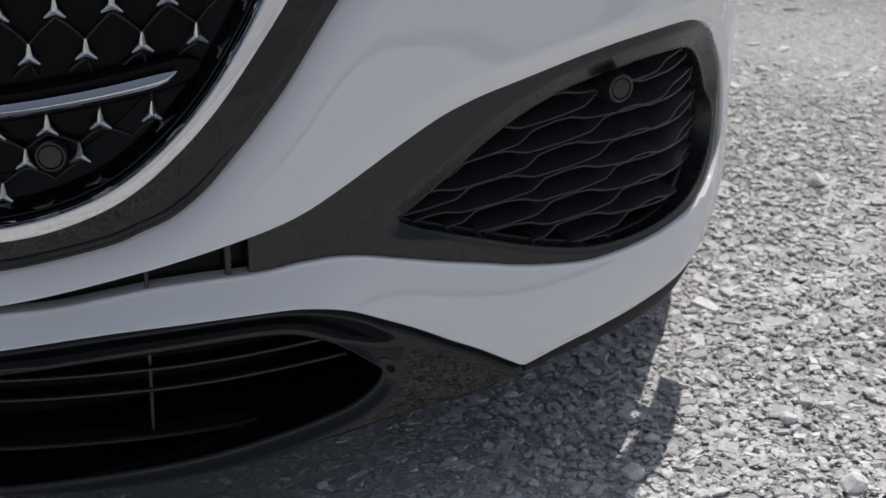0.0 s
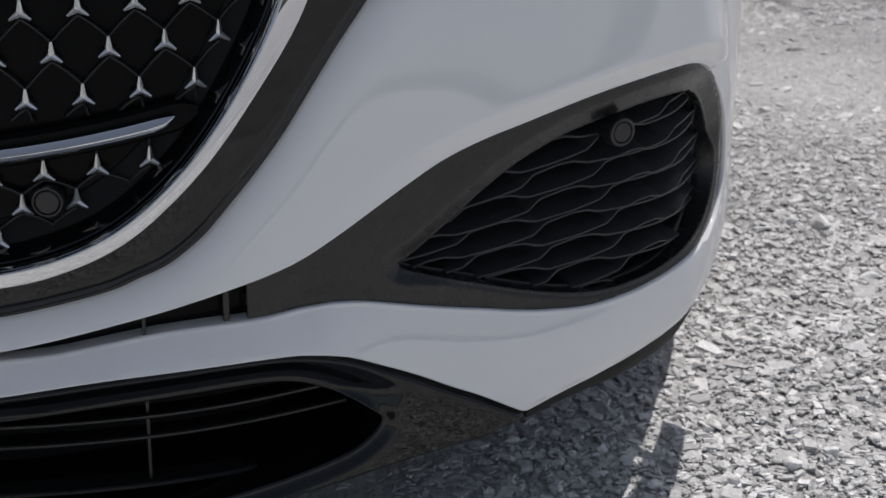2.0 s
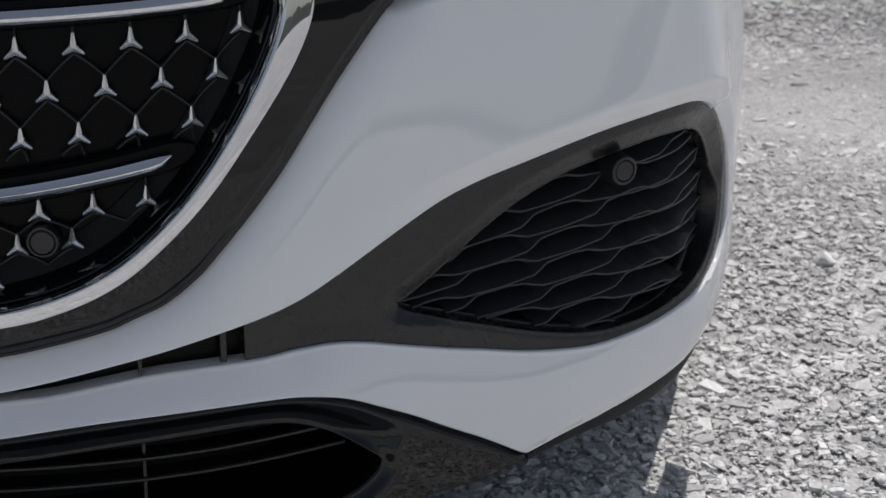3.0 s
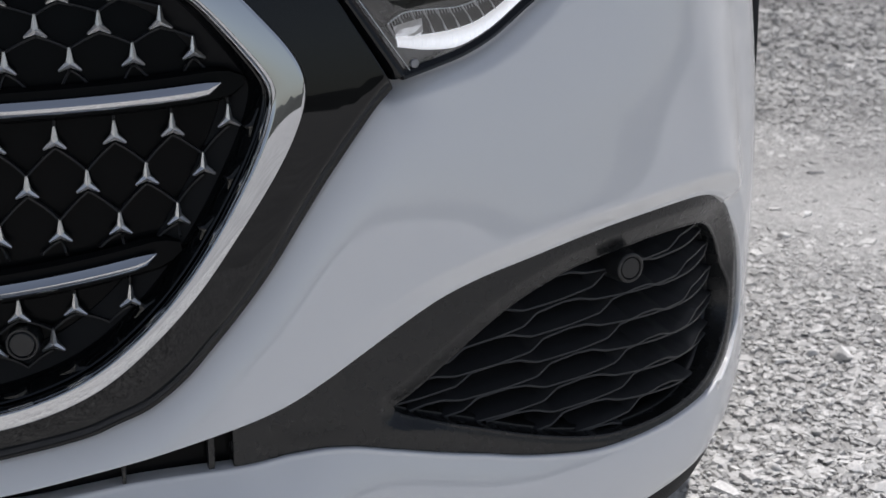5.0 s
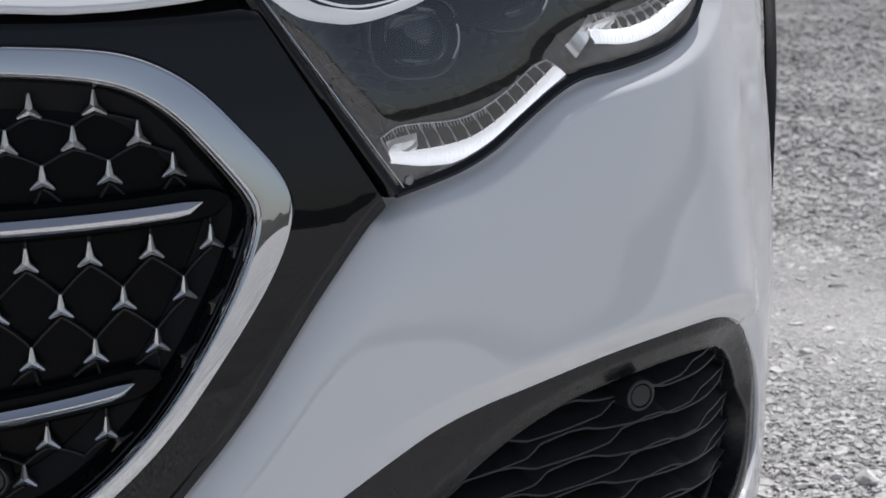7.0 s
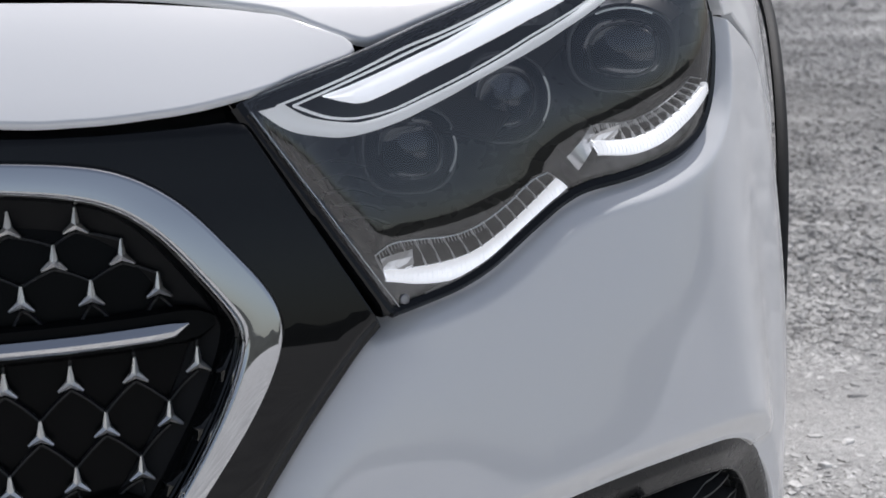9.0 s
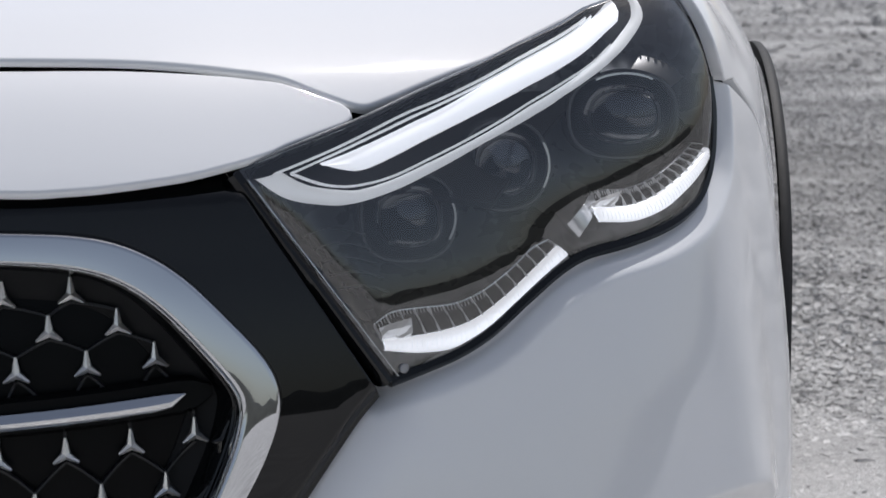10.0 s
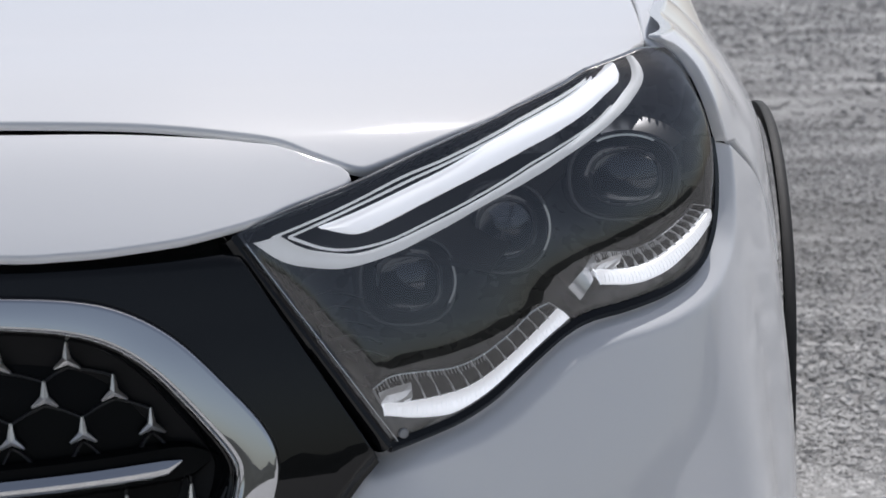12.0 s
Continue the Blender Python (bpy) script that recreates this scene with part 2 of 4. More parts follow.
def inside(q, poly):
    x, y = q[:, 0][:, None], q[:, 1][:, None]
    a, b = poly, np.roll(poly, -1, 0)
    with np.errstate(divide="ignore", invalid="ignore"):
        cut = (a[:, 1] > y) != (b[:, 1] > y)
        at = (b[:, 0] - a[:, 0]) * (y - a[:, 1]) / (b[:, 1] - a[:, 1]) + a[:, 0]
        return ((cut & (x < at)).sum(1) % 2) == 1


def near(q, line):
    """Distance from points to a polyline."""
    a, b = line[:-1], line[1:]
    v = b - a
    out = np.full(len(q), 9.0)
    for i in range(0, len(q), 400):
        w = q[i:i + 400, None] - a
        t = np.clip((w * v).sum(-1) / np.maximum((v * v).sum(-1), 1e-12), 0, 1)
        out[i:i + 400] = np.linalg.norm(w - t[..., None] * v, axis=-1).min(1)
    return out


def near_points(q, dots):
    out = np.full(len(q), 9.0)
    for i in range(0, len(q), 400):
        out[i:i + 400] = np.linalg.norm(q[i:i + 400, None] - dots, axis=-1).min(1)
    return out


def beside(line, distances, step=.005):
    """Points in rows beside a polyline, at the given distances on both sides."""
    q = resample(line, max(3, int(np.linalg.norm(np.diff(line, axis=0), axis=1).sum() / step)))
    t = np.gradient(q, axis=0)
    o = np.stack([t[:, 1], -t[:, 0]], 1) / np.linalg.norm(t, axis=1, keepdims=True)
    rows = []
    for d in distances:
        for s in (1, -1):
            p = q + o * d * s
            rows.append(p[near(p, line) > d * .97])
    return np.vstack(rows)


def closed(q):
    return np.vstack([q, q[:1]])


def skin_normals(skin, q, off):
    e = 6e-4
    du, dz = np.array([e, 0]), np.array([0, e])
    f = lambda p: skin(p[:, 0], p[:, 1], off(p))
    n = np.cross(f(q + du) - f(q - du), f(q + dz) - f(q - dz))
    return n / np.linalg.norm(n, axis=1, keepdims=True)


def sheet(skin, outer, holes=(), off=0.0, grid=.014, lip=.002, deep=.012, lift=None, hole_deep=None, extra=None):
    """A panel of a skin: its outline, holes, height over the skin, rounded lips and turned-in edges."""
    base = (lambda p: np.full(len(p), off)) if lift is None else (lambda p: off + lift(p))
    lo, hi = outer.min(0), outer.max(0)
    g = np.stack(np.meshgrid(np.arange(lo[0], hi[0], grid), np.arange(lo[1], hi[1], grid)), -1).reshape(-1, 2)
    g = g + np.stack([np.where(np.round((g[:, 1] - lo[1]) / grid) % 2 == 1, grid / 2, 0), 0 * g[:, 1]], 1)
    g = g[inside(g, outer)]
    for hole in holes:
        g = g[~inside(g, hole)]
    for line in (outer, *holes):
        if len(g):
            g = g[near(g, closed(line)) > grid * .35]
    if extra is not None:
        extra = extra[inside(extra, outer)]
        for line in (outer, *holes):
            extra = extra[near(extra, closed(line)) > .0015]
        g = np.vstack([g[near_points(g, extra) > grid * .45], extra])
    q, edges = [], []
    for line in (outer, *holes):
        k = len(q)
        q += rows_to(line)
        edges += [(k + i, k + (i + 1) % len(line)) for i in range(len(line))]
    q += rows_to(g)
    from_cdt = mathutils.geometry.delaunay_2d_cdt([Vector(v) for v in q], edges, [], 0, 1e-7)
    pts, tris = np.array([tuple(v) for v in from_cdt[0]]), [list(f) for f in from_cdt[2]]
    mid = np.array([pts[f].mean(0) for f in tris])
    ok = inside(mid, outer)
    for hole in holes:
        ok &= ~inside(mid, hole)
    faces = [tuple(f) for f, good in zip(tris, ok) if good]
    verts, normals = [skin(pts[:, 0], pts[:, 1], base(pts))], [skin_normals(skin, pts, base)]
    count = len(pts)
    for line, turn in [(outer, 1)] + [(h, -1) for h in holes]:
        tan = np.roll(line, -1, 0) - np.roll(line, 1, 0)
        out = np.stack([tan[:, 1], -tan[:, 0]], 1) / np.linalg.norm(tan, axis=1, keepdims=True) * turn
        n0, o0 = skin_normals(skin, line, base), base(line)
        e = 1e-3
        m3 = skin(*(line + out * e).T, o0) - skin(*line.T, o0)
        m3 /= np.linalg.norm(m3, axis=1, keepdims=True)
        steps = [(0, 0, 0), (.5, .134, 30), (.866, .5, 60), (1, 1, 90), (1, (deep if turn > 0 or hole_deep is None else hole_deep) / max(lip, 1e-6), 90)]
        n, first = len(line), count
        for s, d, angle in steps:
            p = line + out * lip * s
            verts.append(skin(p[:, 0], p[:, 1], o0 - lip * d))
            normals.append(n0 * math.cos(radians(angle)) + m3 * math.sin(radians(angle)))
            count += n
        for r in range(len(steps) - 1):
            for i in range(n):
                a, b = first + r * n + i, first + r * n + (i + 1) % n
                c, d = a + n, b + n
                faces.append((a, c, d, b) if turn > 0 else (a, b, d, c))
    v, nn = np.vstack(verts), np.vstack(normals)
    # faces look outwards
    vote = sum(float(np.dot(np.cross(v[t[1]] - v[t[0]], v[t[2]] - v[t[0]]), nn[t[0]])) for t in faces[:400])
    if vote < 0:
        faces = [tuple(reversed(f)) for f in faces]
    return v, faces, nn


def band(skin, inner, outer, profile, wrap=True):
    """A strip between two outlines of one length; profile: share of the way across, height over the skin."""
    n, verts, faces = len(inner), [], []
    for share, off in profile:
        p = inner + (outer - inner) * share
        verts.append(skin(p[:, 0], p[:, 1], np.full(n, off)))
    for r in range(len(profile) - 1):
        for i in range(n if wrap else n - 1):
            j = (i + 1) % n
            faces.append((r * n + i, r * n + j, (r + 1) * n + j, (r + 1) * n + i))
    return np.vstack(verts), faces


def pipe(path, section, frame_up, scale=None):
    """A section swept along a path; section: (sideways, up) points; frame_up: the up direction at each point."""
    path, up = np.asarray(path, float), np.asarray(frame_up, float)
    tan = np.gradient(path, axis=0)
    tan /= np.linalg.norm(tan, axis=1, keepdims=True)
    side = np.cross(tan, up)
    side /= np.linalg.norm(side, axis=1, keepdims=True)
    up = np.cross(side, tan)
    scale = np.ones(len(path)) if scale is None else scale
    verts = np.concatenate([[p + (s * a + u_ * b) * k for a, b in section] for p, s, u_, k in zip(path, side, up, scale)])
    m, faces = len(section), []
    for i in range(len(path) - 1):
        for j in range(m):
            faces.append((i * m + j, i * m + (j + 1) % m, (i + 1) * m + (j + 1) % m, (i + 1) * m + j))
    faces += [tuple(range(m))[::-1], tuple(range((len(path) - 1) * m, len(path) * m))]
    return verts, faces


def joined(pieces):
    verts, faces, k = [], [], 0
    for v, f in pieces:
        verts.append(np.asarray(v))
        faces += [tuple(i + k for i in t) for t in f]
        k += len(v)
    return np.vstack(verts), faces


def turned(profile, n=28):
    """A body of rotation about z; profile: (radius, height)."""
    a = np.linspace(0, 2 * np.pi, n, endpoint=False)
    verts = np.concatenate([[(r * math.cos(t), r * math.sin(t), h) for t in a] for r, h in profile])
    faces = [(r * n + i, r * n + (i + 1) % n, (r + 1) * n + (i + 1) % n, (r + 1) * n + i) for r in range(len(profile) - 1) for i in range(n)]
    faces += [tuple(range(n))[::-1], tuple(range((len(profile) - 1) * n, len(profile) * n))]
    return verts, faces


def upright(at, way, spin=0.0):
    """A pose whose z points along way and whose y is as near to up as can be."""
    z = Vector(way).normalized()
    x = Vector((0, 0, 1)).cross(z).normalized()
    y = z.cross(x)
    m = Matrix((x, y, z)).transposed().to_4x4()
    m.translation = Vector(at)
    return m @ Matrix.Rotation(radians(spin), 4, "Z")


def outward(u, z):
    e = 1e-3
    n = np.cross(body(u + e, z) - body(u - e, z), body(u, z + e) - body(u, z - e))
    return n / np.linalg.norm(n)


# ---- ground ----
def make_ground():
    # finer towards the car, with shallow unevenness; reaches the horizon
    s = np.concatenate([-np.geomspace(900, 3.2, 26), np.linspace(-3, 6, 91), np.geomspace(6.3, 900, 26)])
    n = len(s)
    gx, gy = np.meshgrid(s, s)
    z = np.zeros_like(gx)
    for i in range(n):
        for j in range(n):
            if abs(gx[i, j]) < 60 and abs(gy[i, j]) < 60:
                z[i, j] = noise.noise(Vector((gx[i, j] * 1.3, gy[i, j] * 1.3, 0))) * .006 - .006
    verts = np.stack([gx, gy, z], -1).reshape(-1, 3)
    faces = [(i * n + j, i * n + j + 1, (i + 1) * n + j + 1, (i + 1) * n + j) for i in range(n - 1) for j in range(n - 1)]
    g = build("ground", verts, faces, GROUND, None, sharp=0)
    tagged(g, "pale grey packed gravel ground in hard sunlight", "ground", kind="structure")
    # dark hills on the horizon before the car
    a = np.linspace(radians(170), radians(370), 161)
    ridge = []
    for t in a:
        high = 6.5 + 4.5 * noise.noise(Vector((math.cos(t) * 4, math.sin(t) * 4, 3))) + 3 * noise.noise(Vector((math.cos(t) * 22, math.sin(t) * 22, 8)))
        ridge.append([(150 * math.cos(t), 150 * math.sin(t), -1), (158 * math.cos(t), 158 * math.sin(t), high * .7), (170 * math.cos(t), 170 * math.sin(t), high), (230 * math.cos(t), 230 * math.sin(t), -1)])
    verts = np.array(ridge).reshape(-1, 3)
    faces = [(i * 4 + k, (i + 1) * 4 + k, (i + 1) * 4 + k + 1, i * 4 + k + 1) for i in range(160) for k in range(3)]
    tagged(build("backdrop", verts, faces, HILL, None, sharp=0), "low dark wooded hills on the horizon", "hills", kind="structure")


CUBE = [(-1, -1, -1), (1, -1, -1), (1, 1, -1), (-1, 1, -1), (-1, -1, 1), (1, -1, 1), (1, 1, 1), (-1, 1, 1)]
SIDES = [(3, 2, 1), (3, 1, 0), (4, 5, 6), (4, 6, 7), (0, 1, 5), (0, 5, 4), (1, 2, 6), (1, 6, 5), (2, 3, 7), (2, 7, 6), (3, 0, 4), (3, 4, 7)]


def make_stones(name, label, count, box, small, large, power, seed, low=.18, high=.42):
    """Broken, flat-sided stones, most of them half sunk in the fines."""
    rng = np.random.default_rng(seed)
    x0, y0, x1, y1 = box
    at = np.stack([rng.uniform(x0, x1, count), rng.uniform(y0, y1, count)], 1)
    size = small + (large - small) * rng.random(count) ** power
    v = np.array(CUBE, float)[None] * .62 + rng.normal(0, .17, (count, 8, 3))
    crown = rng.uniform(.55, 1.0, (count, 1, 1))
    v[:, 4:, :2] = v[:, 4:, :2] * crown + rng.normal(0, .12, (count, 1, 2))
    flat = rng.uniform(low, high, count)
    v = v * (size[:, None, None] * np.stack([rng.uniform(.9, 1.55, count), rng.uniform(.65, 1.0, count), flat], 1)[:, None])
    yaw, tip = rng.uniform(0, 6.283, count), rng.normal(0, .20, count)
    c, s, ct, st = np.cos(yaw)[:, None], np.sin(yaw)[:, None], np.cos(tip)[:, None], np.sin(tip)[:, None]
    y, z = v[..., 1] * ct - v[..., 2] * st, v[..., 1] * st + v[..., 2] * ct
    x, y = v[..., 0] * c - y * s, v[..., 0] * s + y * c
    sink = size * flat * rng.uniform(-.45, .08, count) - .005
    v = np.stack([x + at[:, :1], y + at[:, 1:], z + sink[:, None]], -1).reshape(-1, 3)
    f = (np.array(SIDES)[None] + 8 * np.arange(count)[:, None, None]).reshape(-1, 3)
    me = bpy.data.meshes.new(name)
    me.vertices.add(len(v))
    me.vertices.foreach_set("co", v.ravel())
    me.loops.add(f.size)
    me.loops.foreach_set("vertex_index", f.ravel())
    me.polygons.add(len(f))
    me.polygons.foreach_set("loop_start", np.arange(0, f.size, 3))
    me.update(calc_edges=True)
    me.polygons.foreach_set("use_smooth", np.zeros(len(f), dtype=bool))
    me.materials.append(STONE)
    tagged(new(name, me), label, "gravel", kind="stuff")


make_ground()
make_stones("gravel", "small broken grey limestone gravel lying loose on the ground", 110000, (.1, -.15, 1.75, 2.4), .0016, .0100, 2.5, 3)
make_stones("gravel_stones", "larger angular pale stones among the gravel", 3600, (.0, -.2, 1.9, 3.0), .008, .020, 2.2, 5)
make_stones("far_gravel", "loose grey gravel spread behind the car's corner", 45000, (.9, 2.3, 2.7, 6.2), .0028, .0130, 2.2, 7, .35, .75)
make_stones("distant_gravel", "loose grey gravel stretching away from the car", 22000, (1.2, 6.0, 4.8, 15.0), .006, .022, 2.0, 9, .45, .9)
make_stones("front_gravel", "loose sunlit gravel before the car's nose", 46000, (-.4, -2.4, 2.1, -.12), .004, .014, 1.6, 11)


def make_stone(x, y, r, seed):
    """One broken stone, half sunk in the gravel."""
    rng = np.random.default_rng(seed)
    bm = bmesh.new()
    bmesh.ops.create_icosphere(bm, subdivisions=2, radius=1)
    sx, sy, sz = r * rng.uniform(.95, 1.25), r * rng.uniform(.7, .95), r * rng.uniform(.55, .75)
    cuts = [Vector(rng.normal(0, 1, 3)).normalized() for _ in range(9)]
    for v in bm.verts:
        for c in cuts:
            over = v.co.dot(c) - .62
            if over > 0:
                v.co -= c * over * .9
        v.co *= 1 + .08 * noise.noise(v.co * 2.2 + Vector((seed, 0, 0)))
        v.co = Vector((v.co.x * sx, v.co.y * sy, v.co.z * sz))
    me = bpy.data.meshes.new("stone")
    bm.to_mesh(me)
    bm.free()
    me.materials.append(STONE)
    ob = new("stone", me)
    ob.matrix_basis = pose(x, y, sz * .35 - .006, rng.uniform(-12, 12), rng.uniform(-12, 12), rng.uniform(0, 360))
    shade = "in the car's shadow" if x < .84 and y < .6 else "in the sun"
    size = "large" if r > .016 else "small"
    tagged(ob, f"{size} broken pale stone lying {shade} on the gravel", "stone", "loose stones beside the car")


STONES = [(.79, .18, .016), (1.03, .16, .022), (1.13, 1.01, .019), (.66, .36, .010), (.87, .54, .010), (.89, .50, .009), (1.09, 1.02, .011), (1.09, .66, .012), (.98, .31, .014), (1.03, .34, .013), (.91, .27, .010), (.82, .26, .010), (.83, .18, .011), (.59, .21, .009), (.71, .25, .008), (.73, .33, .008), (.98, .50, .009), (.99, .66, .009), (1.09, .37, .010), (1.01, .36, .009), (.77, .20, .008), (.68, .16, .008), (.45, .15, .009), (.86, .14, .010), (1.17, .83, .011), (1.12, 1.49, .012), (1.17, 1.59, .013)]
for k, (x, y, r) in enumerate(STONES):
    make_stone(x, y, r, 40 + k)


# ---- the car ----
car = tagged(new("car"), "white estate car with black chrome-framed grille, parked on gravel", "car")
car.empty_display_size = .2

# half outlines from the top middle to the bottom middle: (round the nose, up)
CHROME_OUT = [(0, .7947), (.1542, .7936), (.2617, .7906), (.3163, .7866), (.3483, .7798), (.3792, .7660), (.4055, .7471), (.4349, .7153), (.4557, .6923), (.4697, .6712), (.4746, .6518), (.4710, .6345), (.4599, .6087), (.4400, .5754), (.4147, .5405), (.3920, .5101), (.374, .486), (.347, .455), (.318, .427), (.289, .402), (.262, .385), (.235, .373), (.205, .363), (.18, .357), (.1, .347), (0, .344)]
CHROME_WIDTH = smooth_line([0, .22, .29, .36, .44, .487, .53, .56, .60, .65, .8, 1], [.0238, .0234, .0256, .0305, .0330, .0292, .0250, .0214, .0176, .0155, .0156, .0165])
SURROUND = [(.5569, .6386), (.5397, .6231), (.5131, .5921), (.4882, .5610), (.4628, .5263), (.434, .486), (.406, .452), (.375, .418), (.349, .391), (.317, .367), (.287, .354), (.260, .343), (.206, .330), (.152, .320), (.08, .312), (0, .309)]
LAMP_LOW = [(.5683, .6508), (.5985, .6579), (.6294, .6662), (.6606, .6802), (.6943, .7020), (.7305, .7229), (.7590, .7336), (.8003, .7384), (.8490, .7452), (.8859, .7543), (.9166, .7670), (.9457, .7916), (.9689, .8284), (.9780, .8599), (.9774, .8890), (.9765, .9142), (.9768, .9375)]
LAMP_TOP = [(0.9768, 0.9375), (0.9253, 0.9398), (0.8334, 0.9288), (0.7851, 0.917), (0.716, 0.8985), (0.6533, 0.881), (0.5985, 0.8644), (0.5602, 0.8535), (0.4943, 0.8358), (0.4527, 0.822)]
PAINT_LAMP = [(.5569, .6386), (.5880, .6478), (.6184, .6559), (.6443, .6641), (.6705, .6771), (.6993, .6961), (.7295, .7149), (.7582, .7256), (.7872, .7315), (.8204, .7353), (.8558, .7413), (.8905, .7504), (.9262, .7654), (.9585, .7872), (.9800, .8251), (.9889, .8546)]
BEZEL_TOP = [(0, .271), (.08, .277), (.150, .287), (.204, .297), (.258, .309), (.312, .322), (.367, .337), (.412, .350), (.446, .363), (.481, .382), (.511, .400), (.541, .418), (.577, .438), (.602, .449), (.633, .459), (.665, .467), (.730, .481), (.802, .491), (.868, .493), (.912, .487), (.958, .466), (1.005, .432), (1.038, .390), (1.052, .345)]
BEZEL_LOW = [(1.052, 0.345), (1.044, 0.305), (1.005, 0.278), (0.945, 0.262), (0.875, 0.254), (0.807, 0.251), (0.759, 0.251), (0.715, 0.257), (0.675, 0.264), (0.636, 0.273), (0.598, 0.281), (0.538, 0.295), (0.508, 0.301), (0.479, 0.303), (0.45, 0.3008), (0.421, 0.2986), (0.387, 0.2953), (0.311, 0.29), (0.257, 0.282), (0.203, 0.273), (0.149, 0.268), (0.08, 0.26), (0, 0.254)]
bezel_head = smooth_line(*zip(*[p for p in BEZEL_TOP if p[0] < .96]))
bezel_foot = smooth_line(*zip(*BEZEL_LOW[:2:-1]))
BLADE_LOW = [(0, .232), (.08, .236), (.148, .244), (.201, .251), (.255, .257), (.309, .261), (.364, .264), (.419, .265), (.453, .262), (.488, .255), (.523, .241), (.559, .225), (.595, .206), (.632, .187), (.682, .157)]
blade_foot = smooth_line(*zip(*BLADE_LOW))
PAINT_LOW = [(.682, .157), (.728, .167), (.793, .175), (.862, .181), (.93, .184), (1.0, .190), (1.08, .205), (1.14, .22)]
FOG = [(.545, .334), (.560, .343), (.575, .352), (.610, .376), (.644, .3995), (.677, .419), (.710, .433), (.745, .444), (.787, .451), (.835, .456), (.890, .4545), (.935, .446), (.968, .427), (.997, .393), (1.014, .350), (1.007, .312), (.972, .284), (.920, .268), (.858, .261), (.790, .2615), (.752, .2665), (.716, .275), (.675, .287), (.631, .3015), (.587, .3155), (.556, .3255)]
INTAKE_LOW = [(0, .082), (.08, .084), (.139, .088), (.22, .091), (.301, .098), (.356, .105), (.412, .115), (.470, .124), (.530, .134), (.592, .141), (.632, .145), (.682, .155)]
MOUTH = [(0, .198), (.146, .210), (.199, .215), (.253, .221), (.307, .226), (.362, .230), (.406, .231), (.440, .227), (.474, .214), (.503, .198), (.523, .182), (.519, .168), (.495, .150), (.459, .138), (.401, .125), (.302, .108), (.139, .092), (0, .087)]


def brow_share(p):
    u = np.abs(p[:, 0])
    return soft((u - .44) / .36) * (1 - soft((u - .90) / .13) * soft((.465 - p[:, 1]) / .15)) * soft((p[:, 1] - .29) / .06)


def half_panels(side):
    """The painted nose, one half: above and round the fog lamp, and the blade under it."""
    s = lambda p: flip(p, side)
    arch = [PAINT_LAMP[-1], (1.10, .80), (1.145, .72), (1.15, .6), (1.15, .45), (1.14, .3), (1.14, .22)]
    outline = loop(s(PAINT_LAMP), s(arch), s(PAINT_LOW[::-1]), s(BLADE_LOW[::-1]), s([(0, .232), (0, .258)]), s(BEZEL_LOW[::-1]), s(BEZEL_TOP[::-1]), s([(0, .271), (0, .309)]), s(SURROUND[::-1]))
    brow, edge, under = curve(s(BEZEL_TOP[7:])), curve(s(SURROUND)), curve(s(PAINT_LAMP))
    foot = curve(s(PAINT_LOW))

    blade = curve(s(BEZEL_LOW[3:]))

    def lift(p):
        # the turned-in brow over the side grille
        to_brow, to_lamp, u = near(p, brow), near(p, under), np.abs(p[:, 0])
        round_off = soft((u - .90) / .15)
        out = -.80 * fold(to_brow, .023) * brow_share(p) * (1 - .80 * round_off)
        # the face swells from the lamp down to the brow
        face = np.clip(to_lamp / (to_lamp + np.maximum(to_brow - .023, 0) + 1e-6), 0, 1)
        above = soft((p[:, 1] - bezel_head(np.clip(u, .3, .95)) + .02) / .02)
        out = out + .019 * face ** 1.15 * above * soft((u - .44) / .30) * (1 - round_off)
        far = near(p, edge)
        out = out - .013 * np.clip(1 - far / .050, 0, 1) ** 2.5 - .012 * np.clip(1 - far / .16, 0, 1) ** 3
        # the shelf under the lamp
        out = out - 1.25 * fold(to_lamp, .0150, .0013)
        # the blade leans back towards the trim above it
        low = near(p, blade)
        out = out - np.where(p[:, 1] < bezel_foot(np.clip(np.abs(p[:, 0]), 0, .94)) + .002, .007 * np.clip(1 - low / .060, 0, 1) ** 2 * soft((1.0 - np.abs(p[:, 0])) / .12) * soft((np.abs(p[:, 0]) - .41) / .04), 0)
        # towards the middle the whole blade leans back
        z0, z1 = blade_foot(np.clip(u, 0, .6)), bezel_foot(np.clip(u, 0, .94))
        out = out - np.where(p[:, 1] < z1 + .002, .017 * np.clip((p[:, 1] - z0) / (z1 - z0), 0, 1) * (1 - soft((u - .34) / .22)), 0)
        return out - .007 * np.clip(1 - near(p, foot) / .016, 0, 1) ** 2

    extra = np.vstack([beside(brow, (.005, .011, .016, .019, .0215, .023, .0245, .0265, .030, .036)), beside(edge, (.003, .007, .012, .018, .025, .033, .042, .050)), beside(under, (.004, .008, .0115, .0130, .0143, .0153, .0165, .0180, .0210, .026)), beside(blade, (.003, .008, .014, .021))])
    v, f, n = sheet(body, outline, off=0.0, grid=.008, lip=.0025, deep=.02, lift=lift, extra=extra)
    build("bumper", v, f, PAINT, car, "white painted bumper skin", n)


